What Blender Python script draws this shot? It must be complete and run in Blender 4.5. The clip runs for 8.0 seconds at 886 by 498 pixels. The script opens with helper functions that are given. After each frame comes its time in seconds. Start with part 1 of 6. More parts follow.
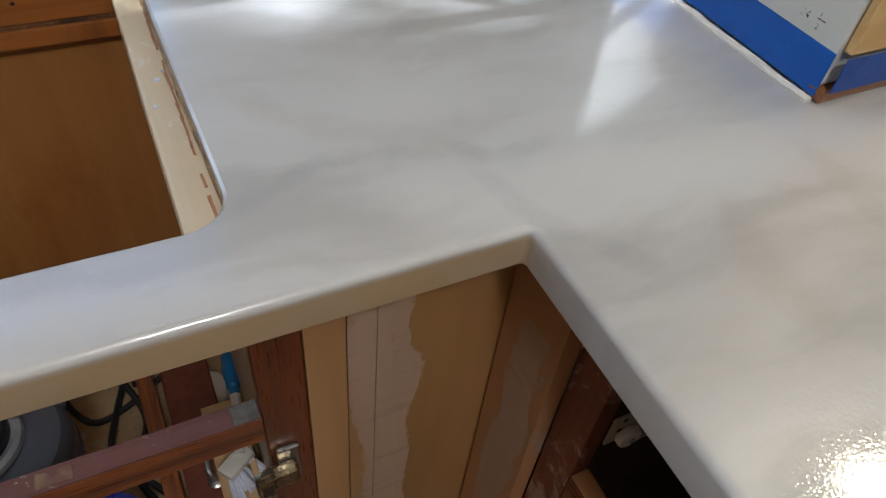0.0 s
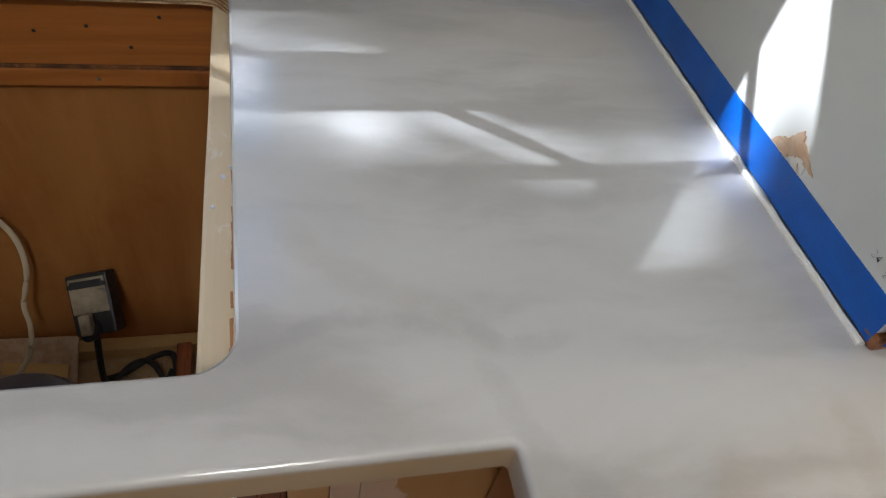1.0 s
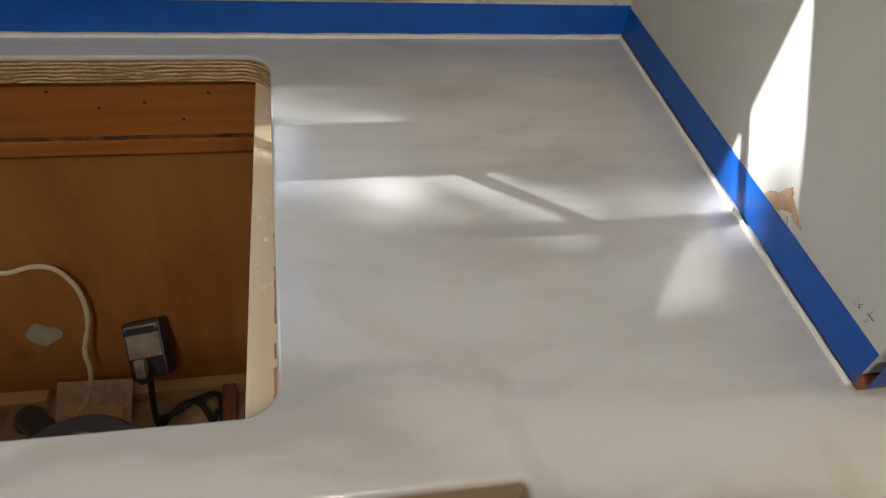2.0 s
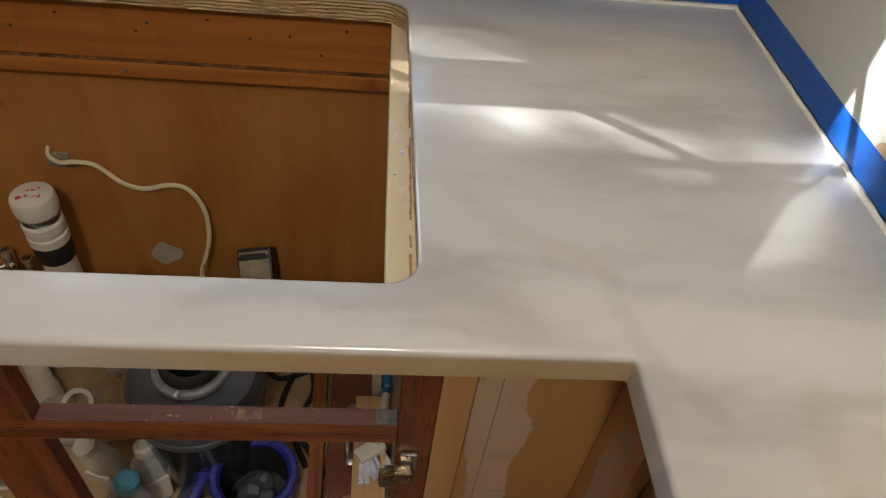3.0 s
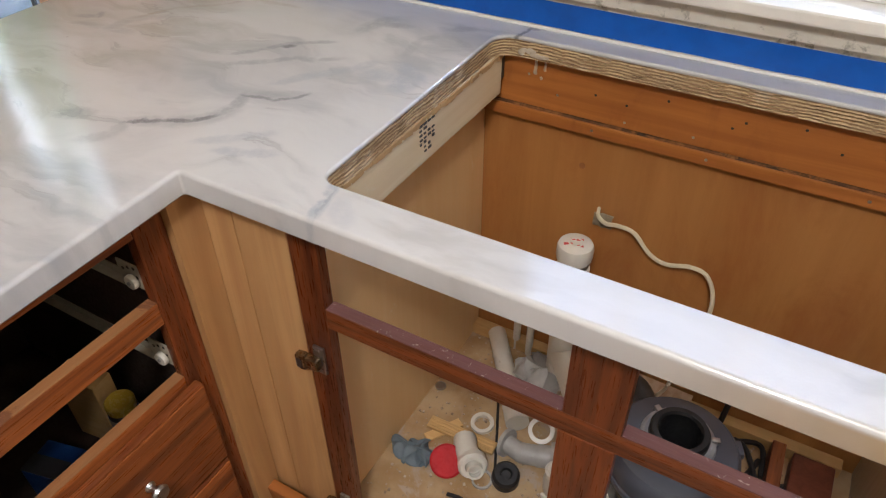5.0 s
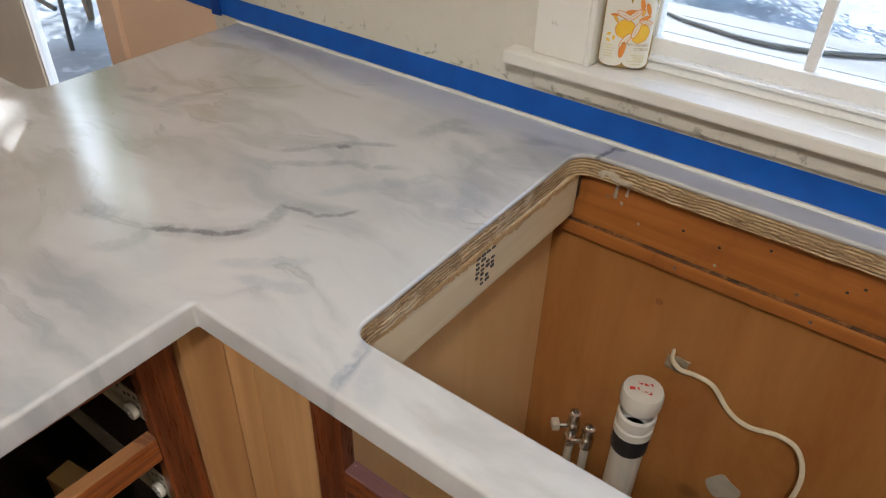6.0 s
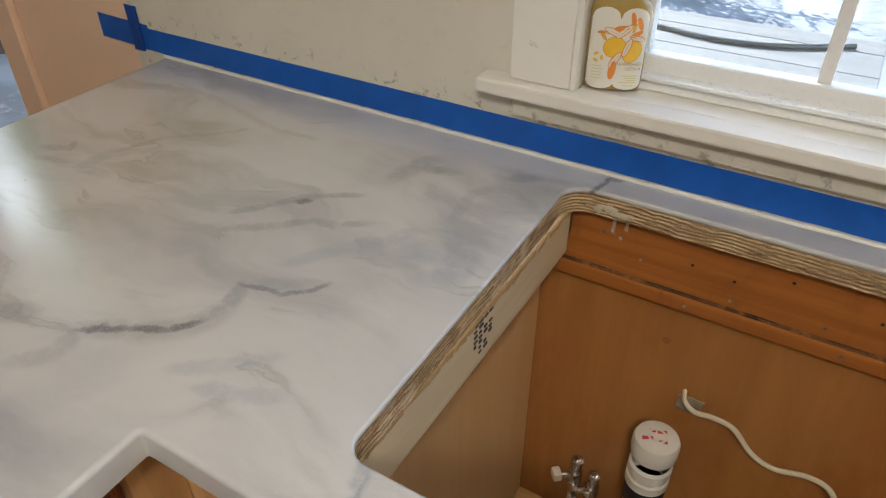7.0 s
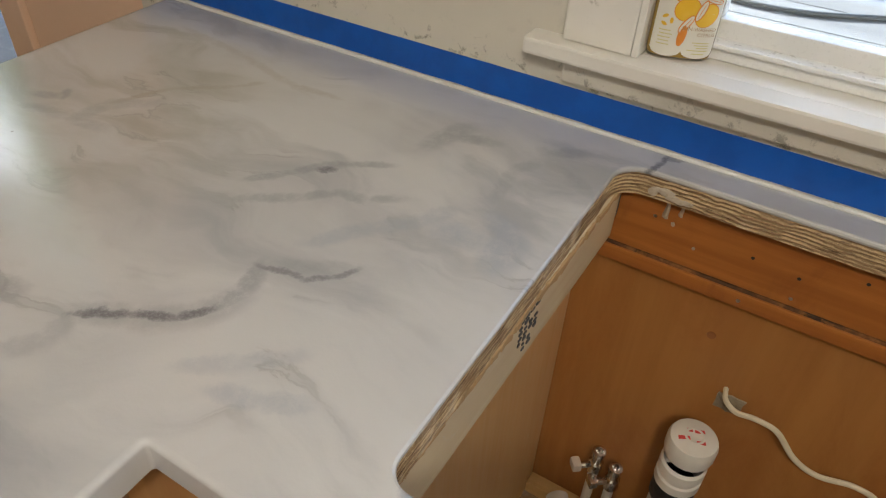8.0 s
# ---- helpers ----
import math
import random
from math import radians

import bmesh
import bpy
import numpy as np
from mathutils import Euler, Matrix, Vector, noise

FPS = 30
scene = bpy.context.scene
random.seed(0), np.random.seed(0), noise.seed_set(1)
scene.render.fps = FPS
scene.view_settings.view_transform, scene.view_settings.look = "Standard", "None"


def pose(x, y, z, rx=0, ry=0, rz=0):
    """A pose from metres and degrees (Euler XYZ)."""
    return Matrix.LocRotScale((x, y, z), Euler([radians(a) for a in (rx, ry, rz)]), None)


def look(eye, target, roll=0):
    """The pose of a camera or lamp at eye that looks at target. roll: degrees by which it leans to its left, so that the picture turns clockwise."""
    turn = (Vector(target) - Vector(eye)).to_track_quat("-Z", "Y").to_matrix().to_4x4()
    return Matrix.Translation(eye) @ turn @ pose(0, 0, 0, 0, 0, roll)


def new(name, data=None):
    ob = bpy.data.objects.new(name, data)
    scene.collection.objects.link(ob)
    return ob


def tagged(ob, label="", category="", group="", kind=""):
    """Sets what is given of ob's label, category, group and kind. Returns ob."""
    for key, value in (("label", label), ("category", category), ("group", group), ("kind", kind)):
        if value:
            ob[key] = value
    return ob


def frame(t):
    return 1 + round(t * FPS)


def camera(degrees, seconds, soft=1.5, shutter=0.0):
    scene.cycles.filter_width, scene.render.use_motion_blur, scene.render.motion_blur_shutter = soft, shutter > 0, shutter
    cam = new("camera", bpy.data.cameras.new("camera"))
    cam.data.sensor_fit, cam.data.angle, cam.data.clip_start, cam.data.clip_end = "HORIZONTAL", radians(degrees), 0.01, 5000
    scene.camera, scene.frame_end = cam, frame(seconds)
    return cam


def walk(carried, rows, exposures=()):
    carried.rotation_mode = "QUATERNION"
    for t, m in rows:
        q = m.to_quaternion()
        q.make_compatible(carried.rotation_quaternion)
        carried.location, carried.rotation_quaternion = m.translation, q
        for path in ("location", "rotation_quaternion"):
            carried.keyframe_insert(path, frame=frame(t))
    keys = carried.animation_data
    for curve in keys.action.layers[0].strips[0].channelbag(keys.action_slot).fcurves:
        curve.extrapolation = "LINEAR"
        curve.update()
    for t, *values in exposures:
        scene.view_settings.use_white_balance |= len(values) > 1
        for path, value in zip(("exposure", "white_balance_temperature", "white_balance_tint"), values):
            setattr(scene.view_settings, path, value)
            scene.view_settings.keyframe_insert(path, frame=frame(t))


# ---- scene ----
from mathutils.geometry import tessellate_polygon

cam = camera(64.7, 8.0, soft=1.2)
PATH = [
    (0, (-0.217, -0.257, 1.231), (0.479, 0.927, -0.223), 7.2),
    (0.2, (-0.202, -0.218, 1.242), (0.437, 0.981, -0.226), 11.2),
    (0.4, (-0.18, -0.193, 1.256), (0.377, 1.028, -0.227), 12.3),
    (0.5, (-0.17, -0.189, 1.255), (0.368, 1.06, -0.211), 12.2),
    (0.8, (-0.147, -0.192, 1.289), (0.349, 1.092, -0.162), 11.8),
    (1, (-0.148, -0.186, 1.325), (0.315, 1.083, -0.15), 12.5),
    (1.2, (-0.145, -0.194, 1.353), (0.284, 1.13, -0.083), 9.8),
    (2.3, (-0.148, -0.241, 1.391), (0.207, 1.124, -0.027), 8.1),
    (2.5, (-0.161, -0.266, 1.38), (0.193, 1.106, -0.031), 8.9),
    (2.8, (-0.192, -0.307, 1.363), (0.079, 1.077, -0.055), 8.9),
    (3, (-0.217, -0.326, 1.369), (-0.027, 1.055, -0.065), 7.9),
    (3.5, (-0.289, -0.376, 1.366), (-0.34, 1.054, -0.031), 2.8),
    (4, (-0.355, -0.41, 1.364), (-0.727, 1.021, 0.017), -1.9),
    (4.5, (-0.43, -0.454, 1.367), (-1.026, 0.94, 0.063), -1.8),
    (5, (-0.48, -0.466, 1.384), (-1.26, 0.869, 0.115), -0.7),
    (5.2, (-0.503, -0.438, 1.389), (-1.343, 0.883, 0.144), 0.6),
    (6.3, (-0.61, -0.272, 1.407), (-1.571, 1.052, 0.257), 1.9),
    (6.5, (-0.631, -0.259, 1.399), (-1.577, 1.085, 0.261), 1.9),
    (7, (-0.705, -0.205, 1.388), (-1.54, 1.192, 0.225), 0.0),
    (7.5, (-0.754, -0.152, 1.373), (-1.443, 1.254, 0.129), 1.5),
    (8, (-0.799, -0.154, 1.355), (-1.571, 1.192, 0.093), 3.0),
]

EXPOSURES = [(0.0, 1.60, 5550, 8), (1.0, 1.45, 5600, 8), (2.5, 1.42, 6400, 8), (3.0, 1.62, 6400, 8), (3.5, 2.23, 6350, 8), (4.0, 2.43, 6050, 10), (5.0, 2.53, 5750, 12), (6.5, 2.14, 5950, 8), (8.0, 2.08, 6200, 8)]
walk(cam, [(t, look(eye, target, roll)) for t, eye, target, roll in PATH], EXPOSURES)

# ---- world, sun and lamps ----
SUN_WAY = Vector((0.80, -0.60, -0.81)).normalized()
world = bpy.data.worlds.new("sky")
scene.world = world
world.use_nodes = True
wn = world.node_tree.nodes
sky = wn.new("ShaderNodeTexSky")
sky.sky_type, sky.sun_disc = "NISHITA", False
sky.sun_elevation = math.asin(-SUN_WAY.z)
sky.sun_rotation = math.atan2(-SUN_WAY.x, -SUN_WAY.y)
wn["Background"].inputs["Strength"].default_value = 0.15
world.node_tree.links.new(sky.outputs["Color"], wn["Background"].inputs["Color"])

sun = new("sun", bpy.data.lights.new("sun", "SUN"))
sun.data.energy, sun.data.angle, sun.data.color = 5.0, radians(0.5), (1.0, 0.98, 0.95)
sun.matrix_world = look((-8, 6, 9), Vector((-8, 6, 9)) + SUN_WAY)


def lamp(name, place, watts, radius, colour):
    ob = new(name, bpy.data.lights.new(name, "POINT"))
    ob.data.energy, ob.data.shadow_soft_size, ob.data.color = watts, radius, colour
    ob.location = place
    return ob


WARM = (1.0, 0.91, 0.80)
lamp("kitchen_bulb", (-0.32, -1.20, 2.46), 16.5, 0.14, WARM)
lamp("dining_bulb", (1.497, -0.033, 2.50), 7.0, 0.06, (1.0, 0.80, 0.54))


# ---- materials ----
TOP = 0.91


class Nodes:
    """A short way to write node materials."""

    def __init__(self, name):
        self.m = bpy.data.materials.new(name)
        self.m.use_nodes = True
        self.t = self.m.node_tree
        self.b = self.t.nodes["Principled BSDF"]
        self.coord = self.t.nodes.new("ShaderNodeTexCoord").outputs["Object"]

    def put(self, socket, value):
        if isinstance(value, bpy.types.NodeSocket):
            self.t.links.new(value, socket)
        elif isinstance(value, tuple) and len(value) == 3 and socket.type == "RGBA":
            socket.default_value = (*value, 1)
        else:
            socket.default_value = value

    def math(self, op, a, b=0.0, clamp=False):
        n = self.t.nodes.new("ShaderNodeMath")
        n.operation, n.use_clamp = op, clamp
        self.put(n.inputs[0], a), self.put(n.inputs[1], b)
        return n.outputs[0]

    def vec(self, op, a, b=(0, 0, 0), scale=None):
        n = self.t.nodes.new("ShaderNodeVectorMath")
        n.operation = op
        self.put(n.inputs[0], a), self.put(n.inputs[1], b)
        if scale is not None:
            self.put(n.inputs["Scale"], scale)
        return n.outputs["Value" if op in ("DOT_PRODUCT", "LENGTH") else "Vector"]

    def noise(self, scale, detail=4.0, rough=0.55, coord=None, distort=0.0, out="Fac"):
        n = self.t.nodes.new("ShaderNodeTexNoise")
        self.put(n.inputs["Vector"], coord or self.coord)
        n.inputs["Scale"].default_value, n.inputs["Detail"].default_value = scale, detail
        n.inputs["Roughness"].default_value, n.inputs["Distortion"].default_value = rough, distort
        return n.outputs[out]

    def stretched(self, scale, turn=(0, 0, 0), coord=None):
        n = self.t.nodes.new("ShaderNodeMapping")
        self.put(n.inputs["Vector"], coord or self.coord)
        n.inputs["Scale"].default_value, n.inputs["Rotation"].default_value = scale, [radians(a) for a in turn]
        return n.outputs[0]

    def steps(self, value, low, high, to_low=0.0, to_high=1.0):
        n = self.t.nodes.new("ShaderNodeMapRange")
        n.interpolation_type = "SMOOTHSTEP"
        for k, v in enumerate((value, low, high, to_low, to_high)):
            self.put(n.inputs[k], v)
        return n.outputs[0]

    def mix(self, fac, a, b, blend="MIX"):
        n = self.t.nodes.new("ShaderNodeMix")
        n.data_type, n.blend_type = "RGBA", blend
        self.put(n.inputs[0], fac), self.put(n.inputs[6], a), self.put(n.inputs[7], b)
        return n.outputs[2]

    def axis(self, which):
        n = self.t.nodes.new("ShaderNodeSeparateXYZ")
        self.put(n.inputs[0], self.coord)
        return n.outputs["XYZ".index(which)]

    def random(self):
        return self.t.nodes.new("ShaderNodeObjectInfo").outputs["Random"]

    def bump(self, height, strength=0.2, distance=0.002):
        n = self.t.nodes.new("ShaderNodeBump")
        n.inputs["Strength"].default_value, n.inputs["Distance"].default_value = strength, distance
        self.put(n.inputs["Height"], height)
        self.t.links.new(n.outputs[0], self.b.inputs["Normal"])
        return self

    def set(self, colour=None, rough=None, metal=None, **more):
        for key, value in (("Base Color", colour), ("Roughness", rough), ("Metallic", metal), *((k.replace("_", " "), v) for k, v in more.items())):
            if value is not None:
                self.put(self.b.inputs[key], value)
        return self


def plain(name, a, b, rough=0.5, scale=12.0, metal=0.0, bump=0.15, dirt=None, dirt_scale=5.0, dirt_at=0.6, fine=160.0, **more):
    """A painted, moulded or cast surface: two tones at a large scale, grain at a fine one, and dirt."""
    n = Nodes(name)
    colour = n.mix(n.steps(n.noise(scale), 0.35, 0.65), a, b)
    if dirt:
        spots = n.steps(n.noise(dirt_scale, 8, 0.7, distort=0.6), dirt_at, dirt_at + 0.1)
        colour = n.mix(n.math("MULTIPLY", spots, 0.85), colour, dirt)
    grain = n.noise(fine, 3)
    n.set(colour, n.steps(grain, 0.2, 0.8, rough * 0.8, min(1.0, rough * 1.25)), metal, **more)
    return n.bump(grain, bump, 0.0015).m


def wood(name, dark, light, along="z", scale=1.0, rough=0.45, bump=0.25, scuff=None, scuff_at=0.62, scuff_scale=9.0, scuff_soft=0.05, knots=False, **more):
    """Timber with its grain along one axis."""
    n = Nodes(name)
    shift = n.vec("ADD", n.coord, n.vec("SCALE", (3.1, 1.7, 2.3), scale=n.random()))
    pull = {"x": (1.2, 22, 22), "y": (22, 1.2, 22), "z": (22, 22, 1.2)}[along]
    long = n.stretched(tuple(p * scale for p in pull), coord=shift)
    rings = n.noise(2.2, 5, 0.6, long, 0.7)
    fibre = n.noise(16, 3, 0.6, long)
    tone = n.math("ADD", n.math("MULTIPLY", n.steps(rings, 0.3, 0.7), 0.75), n.math("MULTIPLY", fibre, 0.3))
    colour = n.mix(tone, dark, light)
    colour = n.mix(n.math("MULTIPLY", n.random(), 0.38), colour, tuple(c * 0.6 for c in dark))
    if knots:
        blot = n.steps(n.noise(7, 2, 0.4, shift), 0.68, 0.74)
        colour = n.mix(n.math("MULTIPLY", blot, 0.6), colour, tuple(c * 0.35 for c in dark))
    if scuff:
        worn = n.steps(n.noise(scuff_scale, 8, 0.7, n.stretched((1, 1, 0.4), coord=shift), 0.8), scuff_at, scuff_at + scuff_soft)
        colour = n.mix(n.math("MULTIPLY", worn, 0.8), colour, scuff)
    n.set(colour, n.steps(fibre, 0.2, 0.8, rough * 0.75, rough * 1.2), **more)
    return n.bump(n.math("ADD", rings, fibre), bump, 0.0012).m


def epoxy_marble():
    """White poured resin with grey veins, glossy, with a fine ripple in its surface."""
    n = Nodes("epoxy_marble")
    warp = n.vec("SCALE", n.vec("SUBTRACT", n.noise(11, 5, 0.6, out="Color"), (0.5, 0.5, 0.5)), scale=0.032)
    p = n.vec("ADD", n.vec("MULTIPLY", n.coord, (1, 1, 0)), n.vec("MULTIPLY", warp, (1, 1, 0)))
    x = n.axis("X")
    left = n.steps(x, -0.90, -0.96)
    # smoke folded by its own drift, drawn out along the pour
    drift = n.vec("SCALE", n.vec("SUBTRACT", n.noise(3.4, 3, 0.5, p, out="Color"), (0.5, 0.5, 0.5)), scale=0.25)
    folded = n.vec("ADD", p, n.vec("MULTIPLY", drift, (1, 1, 0)))
    gently = n.vec("ADD", p, n.vec("MULTIPLY", drift, (0.4, 0.4, 0)))
    warm_side = n.steps(n.math("ADD", x, n.math("MULTIPLY", n.noise(3, 2), 0.3)), -1.08, -1.34)
    colour = n.mix(n.noise(5, 3), (0.625, 0.618, 0.605), (0.575, 0.572, 0.565))
    smoke = n.mix(warm_side, (0.335, 0.342, 0.362), (0.385, 0.360, 0.310))
    right = n.math("SUBTRACT", 1.0, left)
    # layers of cloud: stretch, turn, where, threshold, softness, share, tint, thin lines
    layers = (((1.7, 5.0, 1), -38, left, 0.42, 0.28, 0.78, smoke, 0.0),
              ((3.2, 11.0, 1), -30, left, 0.46, 0.20, 0.70, smoke, 0.42),
              ((1.5, 4.6, 1), 22, right, 0.34, 0.30, 0.46, (0.36, 0.34, 0.30), 0.0),
              ((2.6, 10.0, 1), 28, right, 0.46, 0.16, 0.45, (0.33, 0.315, 0.295), 0.0))
    for scale, turn, side, low, soft, share, tint, fine in layers:
        field = n.noise(1.15, 6, 0.55, n.stretched(scale, (0, 0, turn), folded if side is left else gently), 0.3 if side is left else 0.1)
        cloud = n.math("MULTIPLY", n.steps(field, low, low + soft), n.steps(n.noise(2.9, 3, 0.5, p), 0.30 if side is left else 0.2, 0.56))
        colour = n.mix(n.math("MULTIPLY", n.math("MULTIPLY", cloud, side), share), colour, tint)
        if fine:
            line = n.math("MULTIPLY", n.steps(n.math("ABSOLUTE", n.math("SUBTRACT", field, low + 0.09)), 0.02, 0.0), n.steps(n.noise(5.5, 3, 0.5, p), 0.48, 0.66))
            colour = n.mix(n.math("MULTIPLY", n.math("MULTIPLY", line, side), fine), colour, (0.27, 0.26, 0.25))
    # drawn veins: line, width, strength, tone
    grey, slate, blue, brown = (0.13, 0.13, 0.14), (0.25, 0.25, 0.27), (0.33, 0.36, 0.42), (0.38, 0.33, 0.26)
    veins = (
        (((-1.309, -0.003), (-1.282, 0.027), (-1.293, 0.060)), 0.016, 0.34, slate),
        (((-1.293, 0.060), (-1.249, 0.086), (-1.213, 0.106), (-1.198, 0.130)), 0.008, 0.9, grey),
        (((-1.299, 0.058), (-1.240, 0.088)), 0.019, 0.42, slate), (((-1.200, 0.202), (-1.122, 0.246)), 0.015, 0.32, slate),
        (((-1.240, 0.088), (-1.205, 0.112), (-1.187, 0.150)), 0.024, 0.46, slate),
        (((-1.198, 0.130), (-1.187, 0.162), (-1.203, 0.199)), 0.013, 0.62, slate),
        (((-1.203, 0.199), (-1.154, 0.209), (-1.135, 0.223), (-1.122, 0.246)), 0.006, 0.65, grey),
        (((-1.317, 0.303), (-1.289, 0.340), (-1.269, 0.372), (-1.246, 0.389), (-1.204, 0.419)), 0.010, 0.6, slate),
        (((-1.264, 0.365), (-1.252, 0.372)), 0.008, 0.9, grey),
        (((-1.298, 0.269), (-1.243, 0.310), (-1.216, 0.341), (-1.184, 0.345), (-1.157, 0.368)), 0.012, 0.5, slate),
        (((-1.684, 0.292), (-1.655, 0.306)), 0.012, 0.60, slate), (((-1.660, 0.318), (-1.648, 0.304)), 0.008, 0.75, slate), (((-1.664, 0.267), (-1.600, 0.275), (-1.536, 0.282)), 0.014, 0.35, slate),
        (((-1.052, 0.396), (-1.006, 0.369)), 0.020, 0.75, blue), (((-1.022, 0.372), (-1.015, 0.333)), 0.030, 0.70, blue),
        (((-1.086, 0.348), (-1.045, 0.352)), 0.026, 0.55, blue),
        (((-1.191, 0.488), (-1.176, 0.545)), 0.024, 0.55, slate), (((-1.176, 0.520), (-1.132, 0.533)), 0.016, 0.6, slate),
        (((-1.071, 0.435), (-1.079, 0.494), (-1.060, 0.531), (-1.025, 0.526), (-0.982, 0.496)), 0.012, 0.30, slate),
        (((-1.050, 0.560), (-1.028, 0.575)), 0.018, 0.5, slate),
        (((-1.189, 0.254), (-1.148, 0.311), (-1.111, 0.349), (-1.098, 0.379)), 0.016, 0.45, blue),
        (((-1.585, 0.330), (-1.555, 0.408), (-1.491, 0.462), (-1.471, 0.490)), 0.008, 0.50, brown),
        (((-1.441, 0.508), (-1.358, 0.515)), 0.008, 0.45, brown), (((-1.700, 0.560), (-1.560, 0.540), (-1.400, 0.500)), 0.010, 0.35, brown),
        (((-1.128, 0.063), (-1.088, 0.080), (-1.057, 0.091)), 0.013, 0.50, blue), (((-1.167, 0.070), (-1.130, 0.097), (-1.097, 0.129)), 0.014, 0.40, blue),
        (((-1.389, 0.036), (-1.364, 0.048)), 0.022, 0.55, slate), (((-1.588, 0.279), (-1.588, 0.328), (-1.543, 0.361)), 0.018, 0.35, slate),
        (((-0.947, 0.588), (-0.940, 0.612), (-0.934, 0.630)), 0.006, 0.95, grey), (((-0.938, 0.622), (-0.922, 0.630)), 0.006, 0.7, grey),
        (((-0.948, 0.080), (-0.936, 0.050), (-0.930, 0.006)), 0.011, 0.75, blue), (((-0.938, 0.068), (-0.928, 0.008)), 0.003, 0.8, slate),
        (((-0.915, 0.045), (-0.895, 0.020)), 0.020, 0.35, blue),
        (((-0.138, 0.205), (-0.127, 0.172), (-0.063, 0.129), (-0.031, 0.113), (-0.003, 0.083)), 0.020, 0.20, brown),
        (((-0.188, 0.081), (-0.148, 0.092), (-0.107, 0.111), (-0.077, 0.111), (-0.033, 0.092)), 0.012, 0.20, slate),
        (((-0.013, 0.095), (0.013, 0.073), (0.055, 0.079)), 0.011, 0.18, slate), (((-0.006, 0.060), (0.007, 0.012), (0.020, -0.010)), 0.014, 0.16, slate),
        (((0.147, -0.033), (0.139, -0.059), (0.121, -0.085), (0.128, -0.108), (0.132, -0.129)), 0.024, 0.25, brown),
        (((0.255, -0.004), (0.249, -0.044), (0.242, -0.086)), 0.018, 0.2, brown), (((0.040, -0.033), (0.056, -0.055)), 0.016, 0.22, slate),
    )
    ragged = n.vec("SCALE", n.vec("SUBTRACT", n.noise(30, 7, 0.75, out="Color"), (0.5, 0.5, 0.5)), scale=0.024)
    q = n.vec("ADD", n.vec("MULTIPLY", n.coord, (1, 1, 0)), n.vec("MULTIPLY", ragged, (1, 1, 0)))
    smudge = n.steps(n.noise(60, 5, 0.75), 0.12, 0.62)
    grains = n.steps(n.noise(300, 4, 0.7), 0.25, 0.62, 0.55, 1.0)
    masks = {}
    for line, width, strength, tone in veins:
        for a, b in zip(line, line[1:]):
            # one long soft dab for each stretch of a vein
            way = Vector((b[0] - a[0], b[1] - a[1], 0))
            reach = way.length * 0.62 + width
            way.normalize()
            off = n.vec("SUBTRACT", q, ((a[0] + b[0]) / 2, (a[1] + b[1]) / 2, 0))
            u = n.vec("DOT_PRODUCT", off, tuple(way / reach))
            v = n.vec("DOT_PRODUCT", off, (-way.y / width, way.x / width, 0))
            ink = n.steps(n.math("ADD", n.math("MULTIPLY", u, u), n.math("MULTIPLY", v, v)), 1.0, 0.0, 0.0, strength)
            masks[tone] = n.math("MAXIMUM", masks[tone], ink) if tone in masks else ink
    for tone, mask in masks.items():
        colour = n.mix(n.math("MULTIPLY", mask, grains if tone is grey else smudge), colour, tone)
    # tan below the rim of the front edge, growing to the right
    front = n.math("MULTIPLY", n.steps(n.axis("Y"), -0.010, 0.0), n.steps(x, -0.62, -0.30))
    edge = n.math("MULTIPLY", n.steps(n.axis("Z"), TOP - 0.003, TOP - 0.010), front)
    colour = n.mix(n.math("MULTIPLY", edge, n.steps(n.noise(7, 3), 0.1, 0.6, 0.55, 0.95)), colour, (0.44, 0.31, 0.165))
    # a few dust nibs
    nibs = n.t.nodes.new("ShaderNodeTexVoronoi")
    nibs.inputs["Scale"].default_value = 7
    n.put(nibs.inputs["Vector"], n.coord)
    colour = n.mix(n.math("MULTIPLY", n.steps(nibs.outputs["Distance"], 0.016, 0.008), 0.7), colour, (0.22, 0.19, 0.15))
    n.set(colour, 0.40, Coat_Weight=1.0, Coat_Roughness=0.045, Coat_IOR=1.6)
    peel = n.math("ADD", n.noise(330, 2), n.math("MULTIPLY", n.noise(26, 2), 0.5))
    n.bump(peel, 0.11, 0.001)
    n.t.links.new(n.b.inputs["Normal"].links[0].from_socket, n.b.inputs["Coat Normal"])
    return n.m


def ply_edge():
    """The sawn edge of plywood: plies one above the other, with dark glue lines, torn fibre and resin drips."""
    n = Nodes("plywood_edge")
    z = n.math("ADD", n.axis("Z"), n.math("MULTIPLY", n.math("SUBTRACT", n.noise(12, 7, 0.65), 0.5), 0.022))
    wave = n.math("FRACT", n.math("MULTIPLY", z, 1 / 0.0055))
    ply = n.steps(n.math("ABSOLUTE", n.math("SUBTRACT", wave, 0.5)), 0.1, 0.42)
    tear = n.noise(6, 6, 0.7, n.stretched((6, 6, 130)))
    colour = n.mix(ply, (0.60, 0.44, 0.24), (0.30, 0.185, 0.085))
    colour = n.mix(n.steps(tear, 0.54, 0.64), colour, (0.10, 0.05, 0.02))
    colour = n.mix(n.math("MULTIPLY", n.steps(n.noise(12, 6, 0.65), 0.57, 0.68), 0.35), colour, (0.56, 0.48, 0.37))
    n.set(colour, 0.55)
    return n.bump(n.math("ADD", ply, tear), 0.6, 0.003).m


